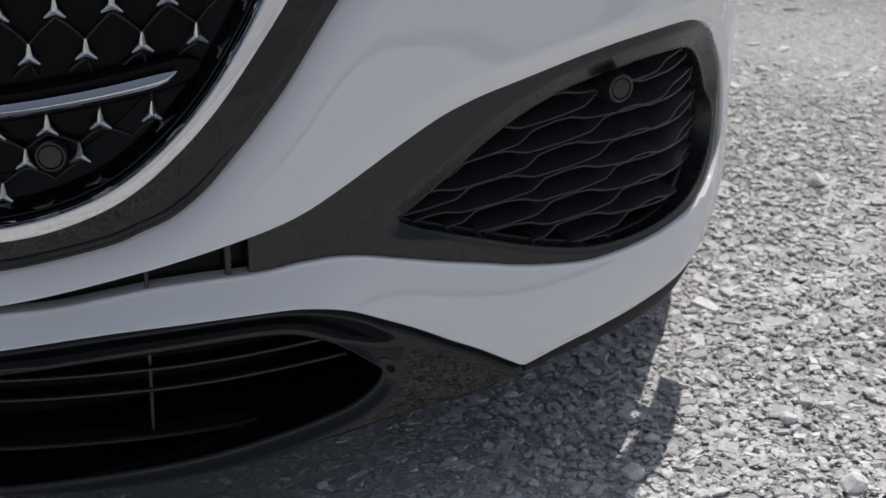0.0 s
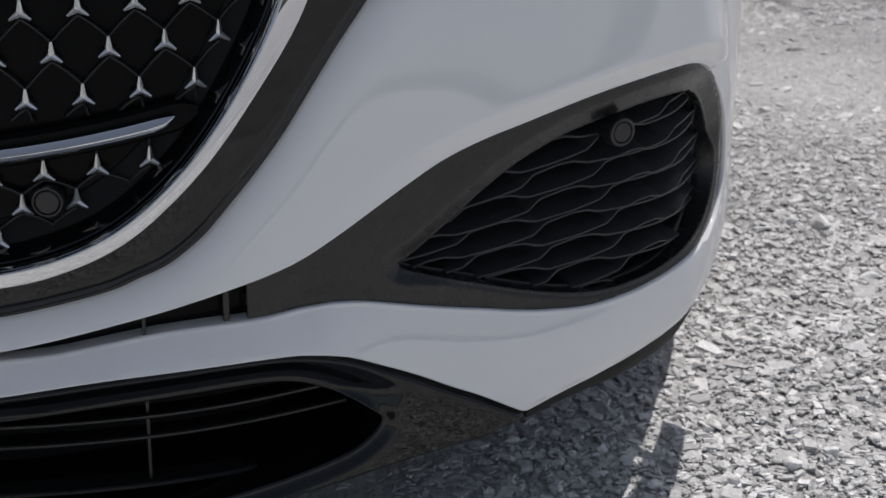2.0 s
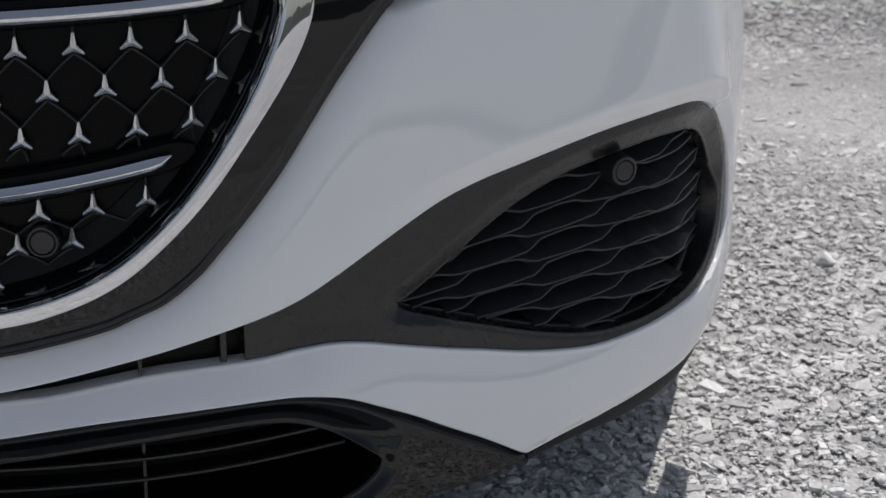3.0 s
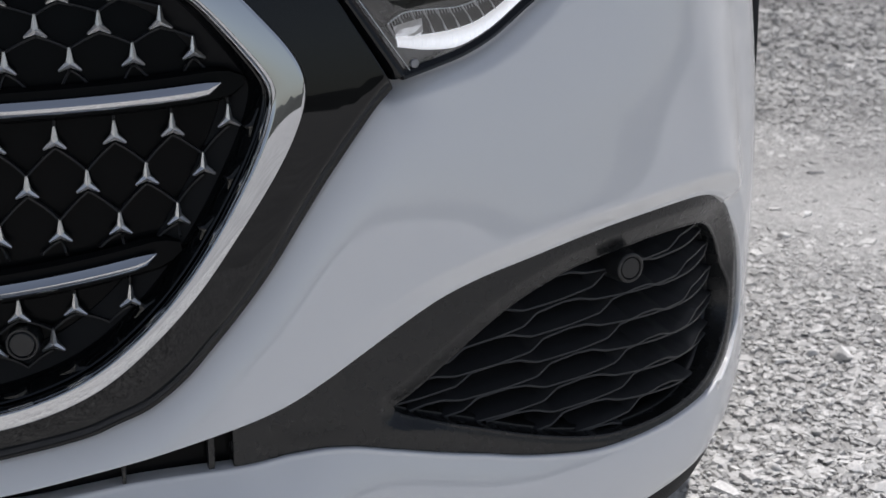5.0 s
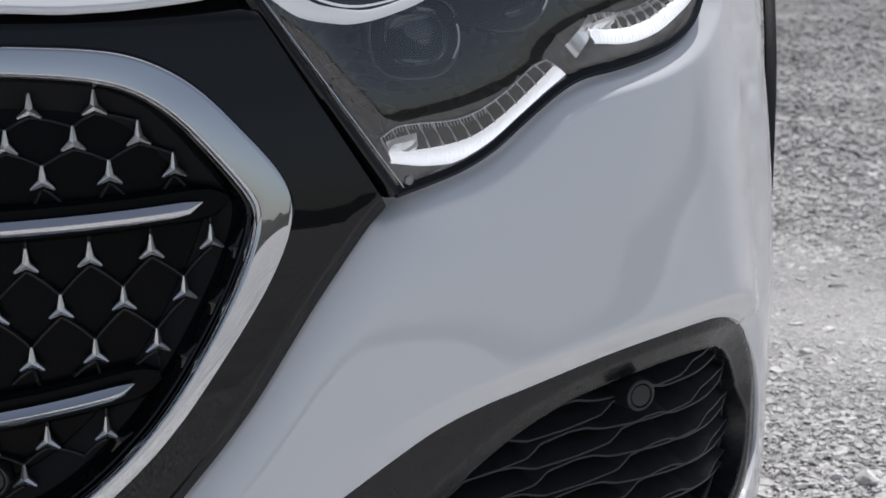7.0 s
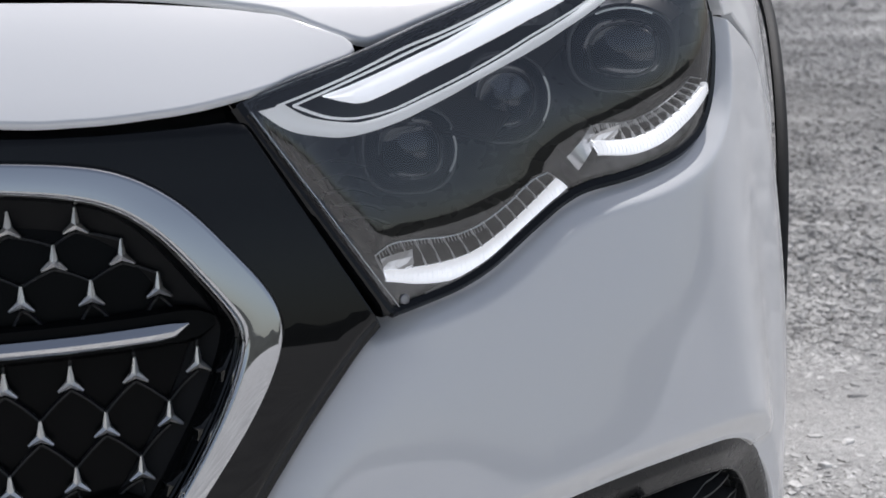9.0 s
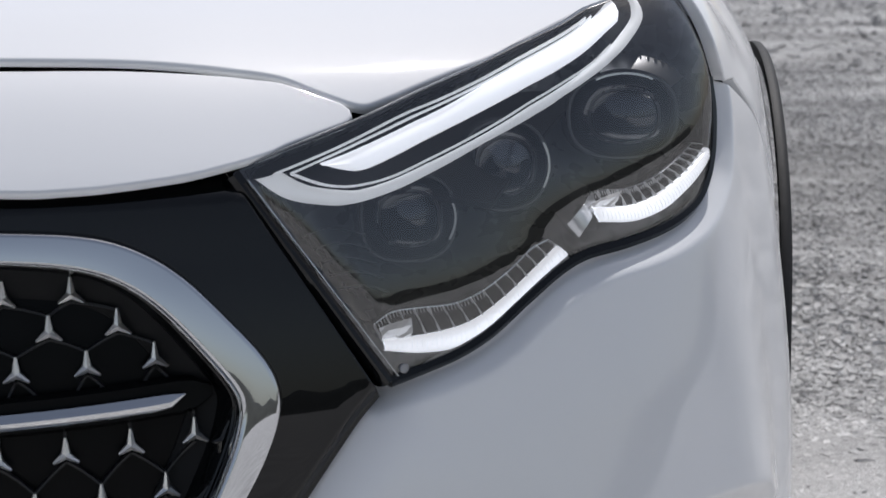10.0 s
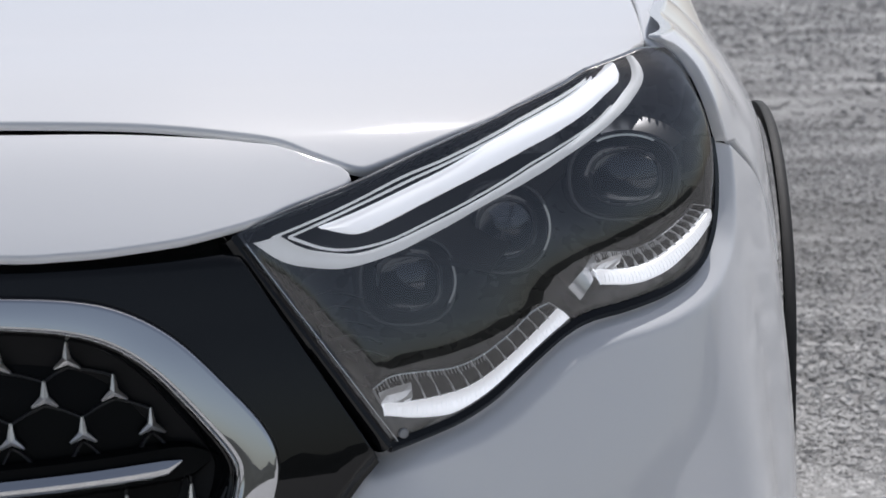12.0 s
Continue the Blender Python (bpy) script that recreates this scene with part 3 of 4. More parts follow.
def make_front():
    for side in (1, -1):
        half_panels(side)
    # gloss-black panel between the chrome ring, the lamps and the bonnet
    out_full = mirrored(CHROME_OUT)
    n = 420
    top = [(.45, .834), (.4, .829), (.30, .822), (.15, .816), (0, .814)]
    outline = loop([(0, .309)] + SURROUND[::-1][1:], [SURROUND[0], (.446, .8215)], [(.446, .8215)] + top[1:] + [(-u, z) for u, z in top[-2:0:-1]] + [(-.446, .8215)], [(-.446, .8215), (-SURROUND[0][0], SURROUND[0][1])], flip(SURROUND, -1))
    hole = ring(out_full[:-1])
    side_edge = curve(SURROUND[:-1])

    def lift(p):
        # the bevel along the paint, and the drop under the bonnet
        return -.035 * soft((p[:, 1] - .804) / .022) - .70 * fold(near(np.abs(p), side_edge), .0125, .0010)

    bevel = beside(side_edge, (.004, .008, .0105, .0118, .0128, .0140, .0160))
    v, f, nn = sheet(body, outline, [hole], off=-.004, grid=.012, lip=.0025, deep=.02, lift=lift, extra=np.vstack([bevel, bevel * [-1, 1]]))
    build("grille_surround", v, f, BLACK, car, "glossy black panel round the grille", nn)
    # chrome ring
    b = resample(curve(CHROME_OUT), n // 2)
    b = np.vstack([b, (b * [-1, 1])[::-1][1:-1]])
    for _ in range(14):
        b = .5 * b + .25 * (np.roll(b, 1, 0) + np.roll(b, -1, 0))
    share = np.linspace(0, 1, n // 2)
    wide = CHROME_WIDTH(np.concatenate([share, share[::-1][1:-1]]))
    tan = np.roll(b, -1, 0) - np.roll(b, 1, 0)
    a = b + np.stack([tan[:, 1], -tan[:, 0]], 1) / np.linalg.norm(tan, axis=1, keepdims=True) * wide[:, None]
    if np.abs(a[:, 0]).max() > np.abs(b[:, 0]).max():
        a = 2 * b - a
    for _ in range(30):
        a = .5 * a + .25 * (np.roll(a, 1, 0) + np.roll(a, -1, 0))
    v, f = band(body, a, b, [(-.10, -.040), (-.085, -.008), (-.065, -.0012), (-.035, .0004), (-.005, -.0004), (.02, .0016), (.05, .0036), (.085, .0044), (.11, .0046), (.14, .00465), (.5, .0049), (.86, .00465), (.90, .0046), (.93, .0043), (.97, .0030), (1.0, -.002), (1.0, -.02)])
    build("chrome_ring", v, f, CHROME, car, "polished chrome grille frame", sharp=70)
    return a


INNER = make_front()


def make_grille(inner):
    g = build("radiator_grille", *joined([(lambda vfn: (vfn[0], vfn[1]))(sheet(body, inner[::-1] if (inner[:, 0] * np.roll(inner[:, 1], -1) - np.roll(inner[:, 0], -1) * inner[:, 1]).sum() < 0 else inner, off=-.042, grid=.03, lip=.001, deep=.004))]), CELL, car, "deep black grille with small bright star pins")
    # black rim inside the chrome
    mid = inner.mean(0)
    tan = np.roll(inner, -1, 0) - np.roll(inner, 1, 0)
    out = np.stack([tan[:, 1], -tan[:, 0]], 1) / np.linalg.norm(tan, axis=1, keepdims=True)
    if (out * (inner - mid)).sum() < 0:
        out = -out
    v, f = band(body, inner - out * .0125, inner - out * .002, [(-.05, -.05), (0, -.034), (.15, -.026), (.5, -.017), (.75, -.0105), (.9, -.0095), (1, -.011), (1.1, -.03)])
    build("rim", v, f, BLACK, g, "glossy black inner rim", sharp=30)
    # sloping outer faces of the cells
    v, f = band(body, inner - out * .036, inner - out * .0125, [(0, -.043), (.03, -.0400), (.5, -.036), (1, -.033), (1, -.05)])
    build("edge_face", v, f, EDGE, g, "dark sloping faces along the rim", sharp=30)
    poly, field = inner - out * .0135, inner - out * .010
    # rows of pins
    bow = smooth_line([.38, .45, .53, .65, .75], [.22, .20, .16, .09, .04])
    height = lambda z0, u: z0 + bow(z0) * (u * u - .09)
    levels = [(.7348, .5, .0560), (.7072, 0, .0577), (.6775, .5, .0579), (.6118, .5, .0541), (.5715, 0, .0542), (.5305, .5, .0543), (.4625, 0, .0508), (.4325, .5, .0517), (.4010, 0, .0522), (.371, .5, .0525)]
    # a pin: three ridged arms that taper to their ends
    arms, pv, pf = [(90, .0140), (212, .0118), (328, .0118)], [(0, 0, .0040)], []
    for k, (angle, size) in enumerate(arms):
        t, w = radians(angle), .0010
        c, s = math.cos(t), math.sin(t)
        pv += [(size * c - w * s, size * s + w * c, .0012), (size * c + w * s, size * s - w * c, .0012), (size * c * .96, size * s * .96, .0022)]
        t2 = radians(angle + 60)
        pv += [(.0034 * math.cos(t2), .0034 * math.sin(t2), .0012), (.0040 * math.cos(t2), .0040 * math.sin(t2), -.004)]
        pv += [(size * 1.03 * c, size * 1.03 * s, -.004)]
    for k in range(3):
        i, j = 1 + 6 * k, 1 + 6 * ((k - 1) % 3)
        left, right, ridge, foot, deep_foot, deep_tip = i, i + 1, i + 2, i + 3, i + 4, i + 5
        pf += [(0, ridge, left), (0, left, foot), (0, right, ridge), (0, j + 3, right), (ridge, right, left), (left, deep_tip, deep_foot, foot), (right, j + 3, j + 4, deep_tip), (left, right, deep_tip)]
    pin_mesh = None
    ribs, pads = [], []
    for r, (z0, phase, p) in enumerate(levels):
        for k in range(-12, 13):
            u = (k + phase) * p
            z = float(height(z0, u))
            if not inside(np.array([[u, z], [u, z + .007], [u + .006, z], [u - .006, z - .003]]), field).all():
                continue
            at, way = body(u, z, -.029), outward(u, z)
            m = upright(at, way)
            if pin_mesh is None:
                first = build("star_pin", np.array(pv), pf, PIN, g, "", None, 20, m)
                pin_mesh = first.data
            else:
                ob = new("star_pin", pin_mesh)
                ob.parent, ob.matrix_basis = g, m
            # ribs down to the pins of the next row
            if r + 1 < len(levels):
                z1, ph1, p1 = levels[r + 1]
                gap = z0 - z1 > .05
                for sgn in (-1, 1):
                    k1 = round((u + sgn * p * .5) / p1 - ph1)
                    u1 = (k1 + ph1) * p1
                    zz = float(height(z1, u1)) + .012
                    if gap:
                        u1, zz = u + (u1 - u) * .42, z - .018
                    path = np.array([body(u + (u1 - u) * t, z - .006 + (zz - z + .006) * t, -.031 - .004 * math.sin(t * math.pi)) for t in np.linspace(0, 1, 5)])
                    if inside(np.array([[u1, zz]]), poly).all():
                        ribs.append(pipe(path, [(-.0013, -.006), (.0013, -.006), (.0009, .0012), (-.0009, .0012)], np.repeat(way[None], 5, 0)))
            if r > 0 and levels[r - 1][0] - z0 > .05 or r == 0:
                path = np.array([body(u, z + .010 + .012 * t, -.031) for t in np.linspace(0, 1, 3)])
                if inside(np.array([[u, z + .024]]), poly).all():
                    ribs.append(pipe(path, [(-.0013, -.006), (.0013, -.006), (.0009, .0012), (-.0009, .0012)], np.repeat(way[None], 3, 0)))
    build("rib", *joined(ribs), FACE, g, "thin black honeycomb ribs", sharp=40)["kind"] = "stuff"
    # two chrome blades in black shrouds
    for reach, z_of in ((.398, lambda u: .6365 + .10 * u * u), (.330, lambda u: .467 + .345 * u * u)):
        us = np.linspace(-reach, reach, 61)
        taper = np.clip((reach - np.abs(us)) / .016, 0, 1) ** .5
        up = np.array([outward(u, z_of(u)) for u in us])
        path = np.array([body(u, z_of(u) + .004 * (1 - t), -.016) for u, t in zip(us, taper)])
        v, f = pipe(path, [(-.0072, -.008), (.0072, -.008), (.0064, .0005), (.0042, .0028), (.0005, .0040), (-.0012, .0028), (-.0062, .0010)], up, np.maximum(taper, .06))
        build("chrome_blade", v, f, CHROME, g, "slim chrome cross bar", sharp=32)
        us2 = np.linspace(-reach - .024, reach + .024, 61)
        taper2 = np.clip((reach + .026 - np.abs(us2)) / .022, 0.05, 1) ** .5
        path = np.array([body(u, z_of(u), -.028) for u in us2])
        v, f = pipe(path, [(-.0155, -.014), (.0155, -.014), (.0155, -.002), (.012, .004), (-.012, .004), (-.0155, -.002)], np.array([outward(u, z_of(u)) for u in us2]), taper2)
        build("blade_shroud", v, f, CELL, g, "glossy black bar housing", sharp=30)
    # parking sensor
    for u, z in ((.205, .428), (-.205, .428)):
        v, f = turned([(.0155, -.02), (.0155, -.002), (.0145, .0), (.0128, .0), (.0120, -.0012), (.0112, 0), (.0105, .0006), (.004, .0009)], 32)
        build("parking_sensor", v, f, SATIN, g, "round black parking sensor", sharp=30, place=upright(body(u, z, -.022), (0, -1, .05)))


make_grille(INNER)


def make_fog(side):
    s = lambda p: flip(p, side)
    fog_ring = ring(s(FOG))
    outline = loop(s([(.394, .3447)] + [p for p in BEZEL_TOP if p[0] > .4]), s([p for p in BEZEL_LOW if p[0] > .4] + [(.394, .2957)]), s([(.394, .2957), (.394, .3447)]))
    slot = loop(s([p for p in BEZEL_TOP if p[0] < .39] + [(.392, .3440)]), s([(.392, .3440), (.392, .2956)]), s([(.392, .2956)] + [p for p in BEZEL_LOW if p[0] < .39]), s([(0, .258), (0, .271)]))
    rim = closed(fog_ring)

    foot = curve(s([p for p in BEZEL_LOW if p[0] > .4]))

    def lift(p):
        # a chamfer round the opening, wider on the upper and inner sides; the foot leans back with the blade
        high = soft((p[:, 1] - .300 - .16 * np.clip(np.abs(p[:, 0]) - .56, 0, .3)) / .035)
        wide = .0055 + .0150 * high
        d = near(p, rim)
        u = np.abs(p[:, 0])
        return -.55 * fold(d, wide, .001) - .003 * brow_share(p) - .007 * soft(1 - near(p, foot) / .040) * soft((1.0 - u) / .12) * soft((u - .41) / .04) - .017 * (1 - soft((u - .34) / .22))

    v, f, n = sheet(body, outline, [fog_ring], off=-.005, grid=.008, lip=.002, deep=.03, lift=lift, hole_deep=.08, extra=beside(rim, (.002, .0045, .0065, .010, .0135, .0165, .0178, .0192, .022, .027)))
    b = build("bumper_insert", v, f, INSERT, car, "satin black trim round the side grille", n)
    # sunken gloss-black slot towards the middle, with two short dividers
    v, f, n = sheet(body, slot, off=-.040, grid=.012, lip=.001, deep=.004)
    dark = build("insert_slot", v, f, CELL, car, "sunken glossy black slot in the bumper", n)
    for u, w in ((.372, .0035), (.290, .002)):
        path = np.array([body(side * u, z, -.026) for z in np.linspace(.291, .336, 6) - (.392 - u) * .22])
        v, f = pipe(path, [(-w, -.004), (w, -.004), (w * .8, .003), (-w * .8, .003)], np.repeat(outward(side * u, .31)[None], 6, 0))
        build("divider", v, f, INSERT, dark, sharp=30)
    # raised rim of the grille
    c = fog_ring.mean(0)
    tan = np.roll(fog_ring, -1, 0) - np.roll(fog_ring, 1, 0)
    out = np.stack([tan[:, 1], -tan[:, 0]], 1) / np.linalg.norm(tan, axis=1, keepdims=True)
    v, f = band(body, fog_ring - out * .005, fog_ring + out * .001, [(0, -.05), (0, -.036), (.3, -.0325), (.7, -.0320), (1, -.034), (1, -.05)])
    g = build("side_grille", v, f, SATIN, car, "black side grille with wavy slats", sharp=35)
    v, f, n = sheet(body, fog_ring, off=-.064, grid=.03, lip=.001, deep=.004)
    build("backing", v, f, DARK, g, normals=n)
    # wavy slats: each runs from one dip to the next but one column, with a step half way
    section = [(-.0130, -.03), (-.0090, -.03), (.0016, .001), (.0014, .0036), (.0004, .0046), (-.0010, .0042), (-.0018, .001)]
    columns = [(.440, .005, .358, .0230), (.523, .005, .3785, .0245), (.607, .006, .400, .0252), (.693, .008, .4045, .0276), (.767, .0088, .4305, .0286), (.857, .011, .4265, .0297), (1.000, .020, .430, .0345), (1.060, .020, .428, .0350)]
    wave_t, wave_z = [0, .26, .48, .53, .57, .76, .87, .96, 1], [0, -.001, .0005, .005, .0095, .0105, .0080, .0020, 0]
    for first in (0, 1):
        for k in range(-2, 7):
            dips = [(u + du * k, z - dz * k) for u, du, z, dz in columns[first::2]]
            line = []
            for (u0, z0), (u1, z1) in zip(dips, dips[1:]):
                for t in np.linspace(0, 1, 50, endpoint=False):
                    line.append((u0 + (u1 - u0) * t, z0 + (z1 - z0) * t + float(np.interp(t, wave_t, wave_z))))
            run = []
            for u, z in line + [(9, 9)]:
                if u < 2 and inside(np.array([[side * u, z]]), fog_ring)[0]:
                    run.append((side * u, z))
                    continue
                if len(run) > 4:
                    r = np.array(run if side > 0 else run[::-1])
                    build("slat", *pipe(body(r[:, 0], r[:, 1], -.032), section, np.array([outward(*q) for q in r])), PLASTIC, g, sharp=30)
                run = []
    v, f = turned([(.0175, -.028), (.0165, -.012), (.0150, .0), (.0138, .001), (.0118, .001), (.0110, -.0006), (.0100, .0006), (.004, .0009)], 32)
    build("parking_sensor", v, f, SATIN, g, "round black parking sensor", sharp=30, place=upright(body(side * .802, .435, -.008), (side * .50, -.86, .06)))


for side in (1, -1):
    make_fog(side)


def make_intake():
    """Gloss-black lower lip with its wide mouth."""
    outline = loop(BLADE_LOW, INTAKE_LOW[::-1], flip(INTAKE_LOW, -1), flip(BLADE_LOW[::-1], -1))
    mouth = ring(MOUTH[:-1] + [(-u, z) for u, z in reversed(MOUTH[1:])])
    top = curve(BLADE_LOW + [(.684, .156)])
    rim = closed(mouth)

    def lift(p):
        # a rounded ledge along the top, rolling into the mouth
        t = soft(1 - near(p, rim) / (.014 + .026 * soft((p[:, 1] - .185) / .03)))
        a = near(np.abs(p), top)
        return -(.007 + .013 * soft((p[:, 1] - .185) / .03)) * t - .010 * soft(1 - a / .012)

    extra = np.vstack([beside(rim, (.002, .005, .009, .014, .020, .026, .032, .038)), beside(top, (.002, .005, .008, .012)), beside(top * [-1, 1], (.002, .005, .008, .012))])
    v, f, n = sheet(body, outline, [mouth], off=-.002, grid=.008, lip=.003, deep=.05, lift=lift, hole_deep=.17, extra=extra)
    lip = build("lower_intake", v, f, BLACK, car, "glossy black lower air intake", n)
    v, f, n = sheet(body, mouth, off=-.16, grid=.05, lip=.001, deep=.004)
    build("backing", v, f, DARK, lip, normals=n)
    for z0, back in ((.196, -.055), (.172, -.06), (.125, -.05)):
        us = np.linspace(-.5, .5, 61)
        z = z0 + .08 * (us * us) - .012
        keep = inside(np.stack([us, z], 1), mouth)
        us, z = us[keep], z[keep]
        path = body(us, z, back)
        v, f = pipe(path, [(-.002, -.03), (.002, -.03), (.0025, .0), (.001, .002), (-.001, .002), (-.0025, 0)], np.array([outward(a, b) for a, b in zip(us, z)]))
        build("slat", v, f, SATIN, lip, sharp=30)
    for u in (.29, -.29):
        path = np.array([body(u, z, -.06) for z in np.linspace(.118, .222, 8)])
        v, f = pipe(path, [(-.002, -.02), (.002, -.02), (.0015, .0), (-.0015, .0)], np.repeat(outward(u, .17)[None], 8, 0))
        build("post", v, f, SATIN, lip, sharp=30)
    # dark lower edge along the painted corner
    for side in (1, -1):
        q = curve(flip(PAINT_LOW, side), .012)
        path = body(q[:, 0], q[:, 1] - .0075, -.010)
        grow = .40 + .95 * soft(np.linspace(0, 2.6, len(q)))
        v, f = pipe(path, [(-.010, -.014), (.010, -.014), (.008, .002), (.0, .004), (-.008, .003)], np.array([outward(a, b) for a, b in q]), grow)
        build("lower_edge", v, f, GRAIN, car, "grainy black lower edge", sharp=35)


make_intake()


# ---- bonnet, wings, lamps and the rest of the car ----
def make_bonnet():
    low = [(0, .073), (.12, .076), (.249, .086), (.294, .093), (.333, .103), (.378, .120), (.415, .140), (.444, .159), (.456, .169), (.477, .185), (.499, .2015)]
    tip = [(.499, .2015), (.5045, .2075), (.504, .2135), (.497, .217)]
    top = [(.497, .217), (.475, .219), (.447, .2215), (.429, .2185), (.406, .2155), (.362, .2085), (.317, .2025), (.272, .1965), (.227, .1915), (.12, .1835), (0, .1795)]
    outline = loop(low, tip, top, flip(top[::-1], -1), flip(tip[::-1], -1), flip(low[::-1], -1), step=.004)
    edge = np.vstack([flip(curve(low)[::-1], -1), curve(low)])
    v, f, n = sheet(bonnet, outline, off=.0, grid=.008, lip=.003, deep=.004, extra=beside(edge, (.003, .007, .012, .018)))
    build("nose_panel", v, f, PAINT, car, "white painted panel over the grille", n)
    front = [(0, .190), (.12, .195), (.227, .203), (.272, .207), (.317, .212), (.362, .218), (.406, .225), (.433, .2295), (.452, .2305), (.475, .2265), (.498, .224), (.508, .2235)]
    corner = [(.508, .2235), (.5155, .2245), (.5215, .228), (.540, .243)]
    side = [(.540, .243), (.585, .284), (.614, .311), (.633, .334), (.683, .405), (.738, .486), (.754, .523), (.762, .545), (.762, .629), (.760, .707), (.755, .9), (.745, 1.2), (.73, 1.45)]
    back = [(.73, 1.45), (.4, 1.52), (0, 1.55)]
    outline = loop(front, corner, side, back, flip(back[::-1], -1), flip(side[::-1], -1), flip(corner[::-1], -1), flip(front[::-1], -1), step=.005)
    edge = np.vstack([flip(curve(front)[::-1], -1), curve(front)])

    def crease(p):
        # the raised middle of the bonnet
        line = .40 + .18 * np.clip(p[:, 1] - .22, 0, 1.2)
        return -.006 / (1 + np.exp(-(np.abs(p[:, 0]) - line) / .03))

    v, f, n = sheet(bonnet, outline, off=.006, grid=.012, lip=.004, deep=.006, lift=crease, extra=beside(edge, (.004, .010, .018)))
    build("bonnet", v, f, PAINT, car, "white painted bonnet", n)
    # dark gutter under the shut lines
    v, f, n = sheet(bonnet, loop([(-.62, .16), (0, .10), (.62, .21)], [(.62, .21), (.80, .52)], [(.80, .52), (0, .6), (-.80, .52)], [(-.80, .52), (-.62, .21)], step=.03), off=-.035, grid=.04, lip=.001, deep=.004)
    build("gutter", v, f, DARK, car, normals=n)


make_bonnet()


def make_wing(side):
    s = lambda p: flip(p, side)
    outline = loop(s([(.994, .856), (.987, .88), (.985, .915), (.983, .940), (.97, .9475)]), s([(.97, .9475), (1.08, .9485), (1.25, .9495), (1.62, .9495)]), s([(1.62, .9495), (1.62, .80)]), s([(1.62, .80), (1.45, .80), (1.30, .775), (1.16, .715)]), s([(1.16, .715), (1.11, .80), (1.03, .853)]), s([(1.03, .853), (.994, .856)]))
    v, f, n = sheet(body, outline, off=.0005, grid=.016, lip=.002, deep=.012)
    build("front_wing", v, f, PAINT, car, "white painted front wing", n)
    top = [(.768, .545), (.785, .505), (.808, .500), (.826, .530), (.833, .60), (.837, .72), (.839, .9), (.839, 1.2), (.836, 1.5)]
    outline = loop(s(top), s([(.836, 1.5), (.738, 1.5)]), s([(.738, 1.5), (.753, 1.2), (.762, .9), (.768, .7), (.768, .545)]))
    v, f, n = sheet(bonnet, outline, off=.002, grid=.014, lip=.003, deep=.012, lift=lambda p: -3.6 * np.clip(np.abs(p[:, 0]) - .785, 0, 1) ** 1.6)
    build("wing_top", v, f, PAINT, car, "white painted wing top", n)
    # wheel arch trim
    a = np.linspace(radians(-30), radians(210), 70)
    ys, zs = .995 - .435 * np.cos(a), .36 + .435 * np.sin(a)
    wide = smooth_line([.3, .55, .66, .8, 1.1, 1.6], [.880, .902, .918, .930, .938, .938])
    outer, inner = [], []
    for y, z in zip(ys, zs):
        x = float(wide(y)) - float(rake(min(z, .9))) * .45 + .013 + .014 * max(0, (z - .45) / .35) - .05 * min(1, max(0, (.43 - z) / .06))
        outer.append((side * x, y, z))
    path = np.array(outer)
    rad = np.stack([0 * a, -np.cos(a), np.sin(a)], 1)
    v, f = pipe(path, [(-.008, -.008), (.004, -.008), (.004, .003), (.001, .006), (-.004, .007), (-.008, .006)], rad)
    build("arch_trim", v, f, GRAIN, car, "grainy black wheel arch trim", sharp=35)


for side in (1, -1):
    make_wing(side)

DRL_LOW = [(.470, .816), (.493, .800), (.520, .793), (.549, .791), (.591, .799), (.633, .813), (.677, .830), (.733, .849), (.764, .862), (.799, .876), (.834, .890), (.864, .904), (.889, .917), (.900, .927), (.904, .936)]
DRL_UP = [(.492, .820), (.513, .808), (.541, .802), (.561, .801), (.592, .807), (.634, .820), (.679, .836), (.736, .857), (.766, .869), (.802, .884), (.834, .897), (.859, .909), (.878, .918), (.891, .928), (.899, .937)]
BAR_UP = [(.527, .823), (.555, .830), (.599, .843), (.643, .857), (.689, .874), (.748, .893), (.783, .904), (.830, .919), (.868, .933)]
BAR_LOW = [(.527, .823), (.544, .818), (.563, .816), (.595, .825), (.639, .840), (.684, .855), (.741, .874), (.772, .885), (.813, .900), (.852, .915)]
LOOP_LOW = [(.501, .818), (.523, .809), (.542, .805), (.562, .805), (.593, .810), (.636, .824), (.681, .840), (.738, .861), (.769, .873), (.806, .887), (.835, .899)]
LOOP_TOP = [(.501, .818), (.546, .832), (.601, .849), (.644, .862), (.690, .877), (.750, .896), (.785, .907), (.830, .922)]
TOP_LINE = [(.487, .8185), (.547, .836), (.602, .854), (.645, .866), (.692, .881), (.752, .900), (.788, .911), (.821, .921)]
LED1 = ([(.5661, .6742), (.5966, .6692), (.6274, .6691), (.6528, .6761), (.6808, .6911), (.7095, .7119), (.7433, .7337)], [(.5650, .6833), (.5934, .6823), (.6241, .6843), (.6496, .6902), (.6767, .7041), (.7064, .7229), (.7354, .7417)], [(.5629, .6923), (.5794, .7004), (.6048, .7014), (.6347, .7013), (.6610, .7082), (.6900, .7230), (.7149, .7388), (.7334, .7446)])
LED2 = ([(.7781, .7572), (.8176, .7541), (.8553, .7591), (.8913, .7711), (.9637, .7971)], [(.7723, .7701), (.8129, .7670), (.8420, .7700), (.8748, .7789), (.9516, .8025)], [(.7791, .7751), (.7924, .7800), (.8262, .7789), (.8565, .7829), (.8949, .7929), (.9438, .8051)])


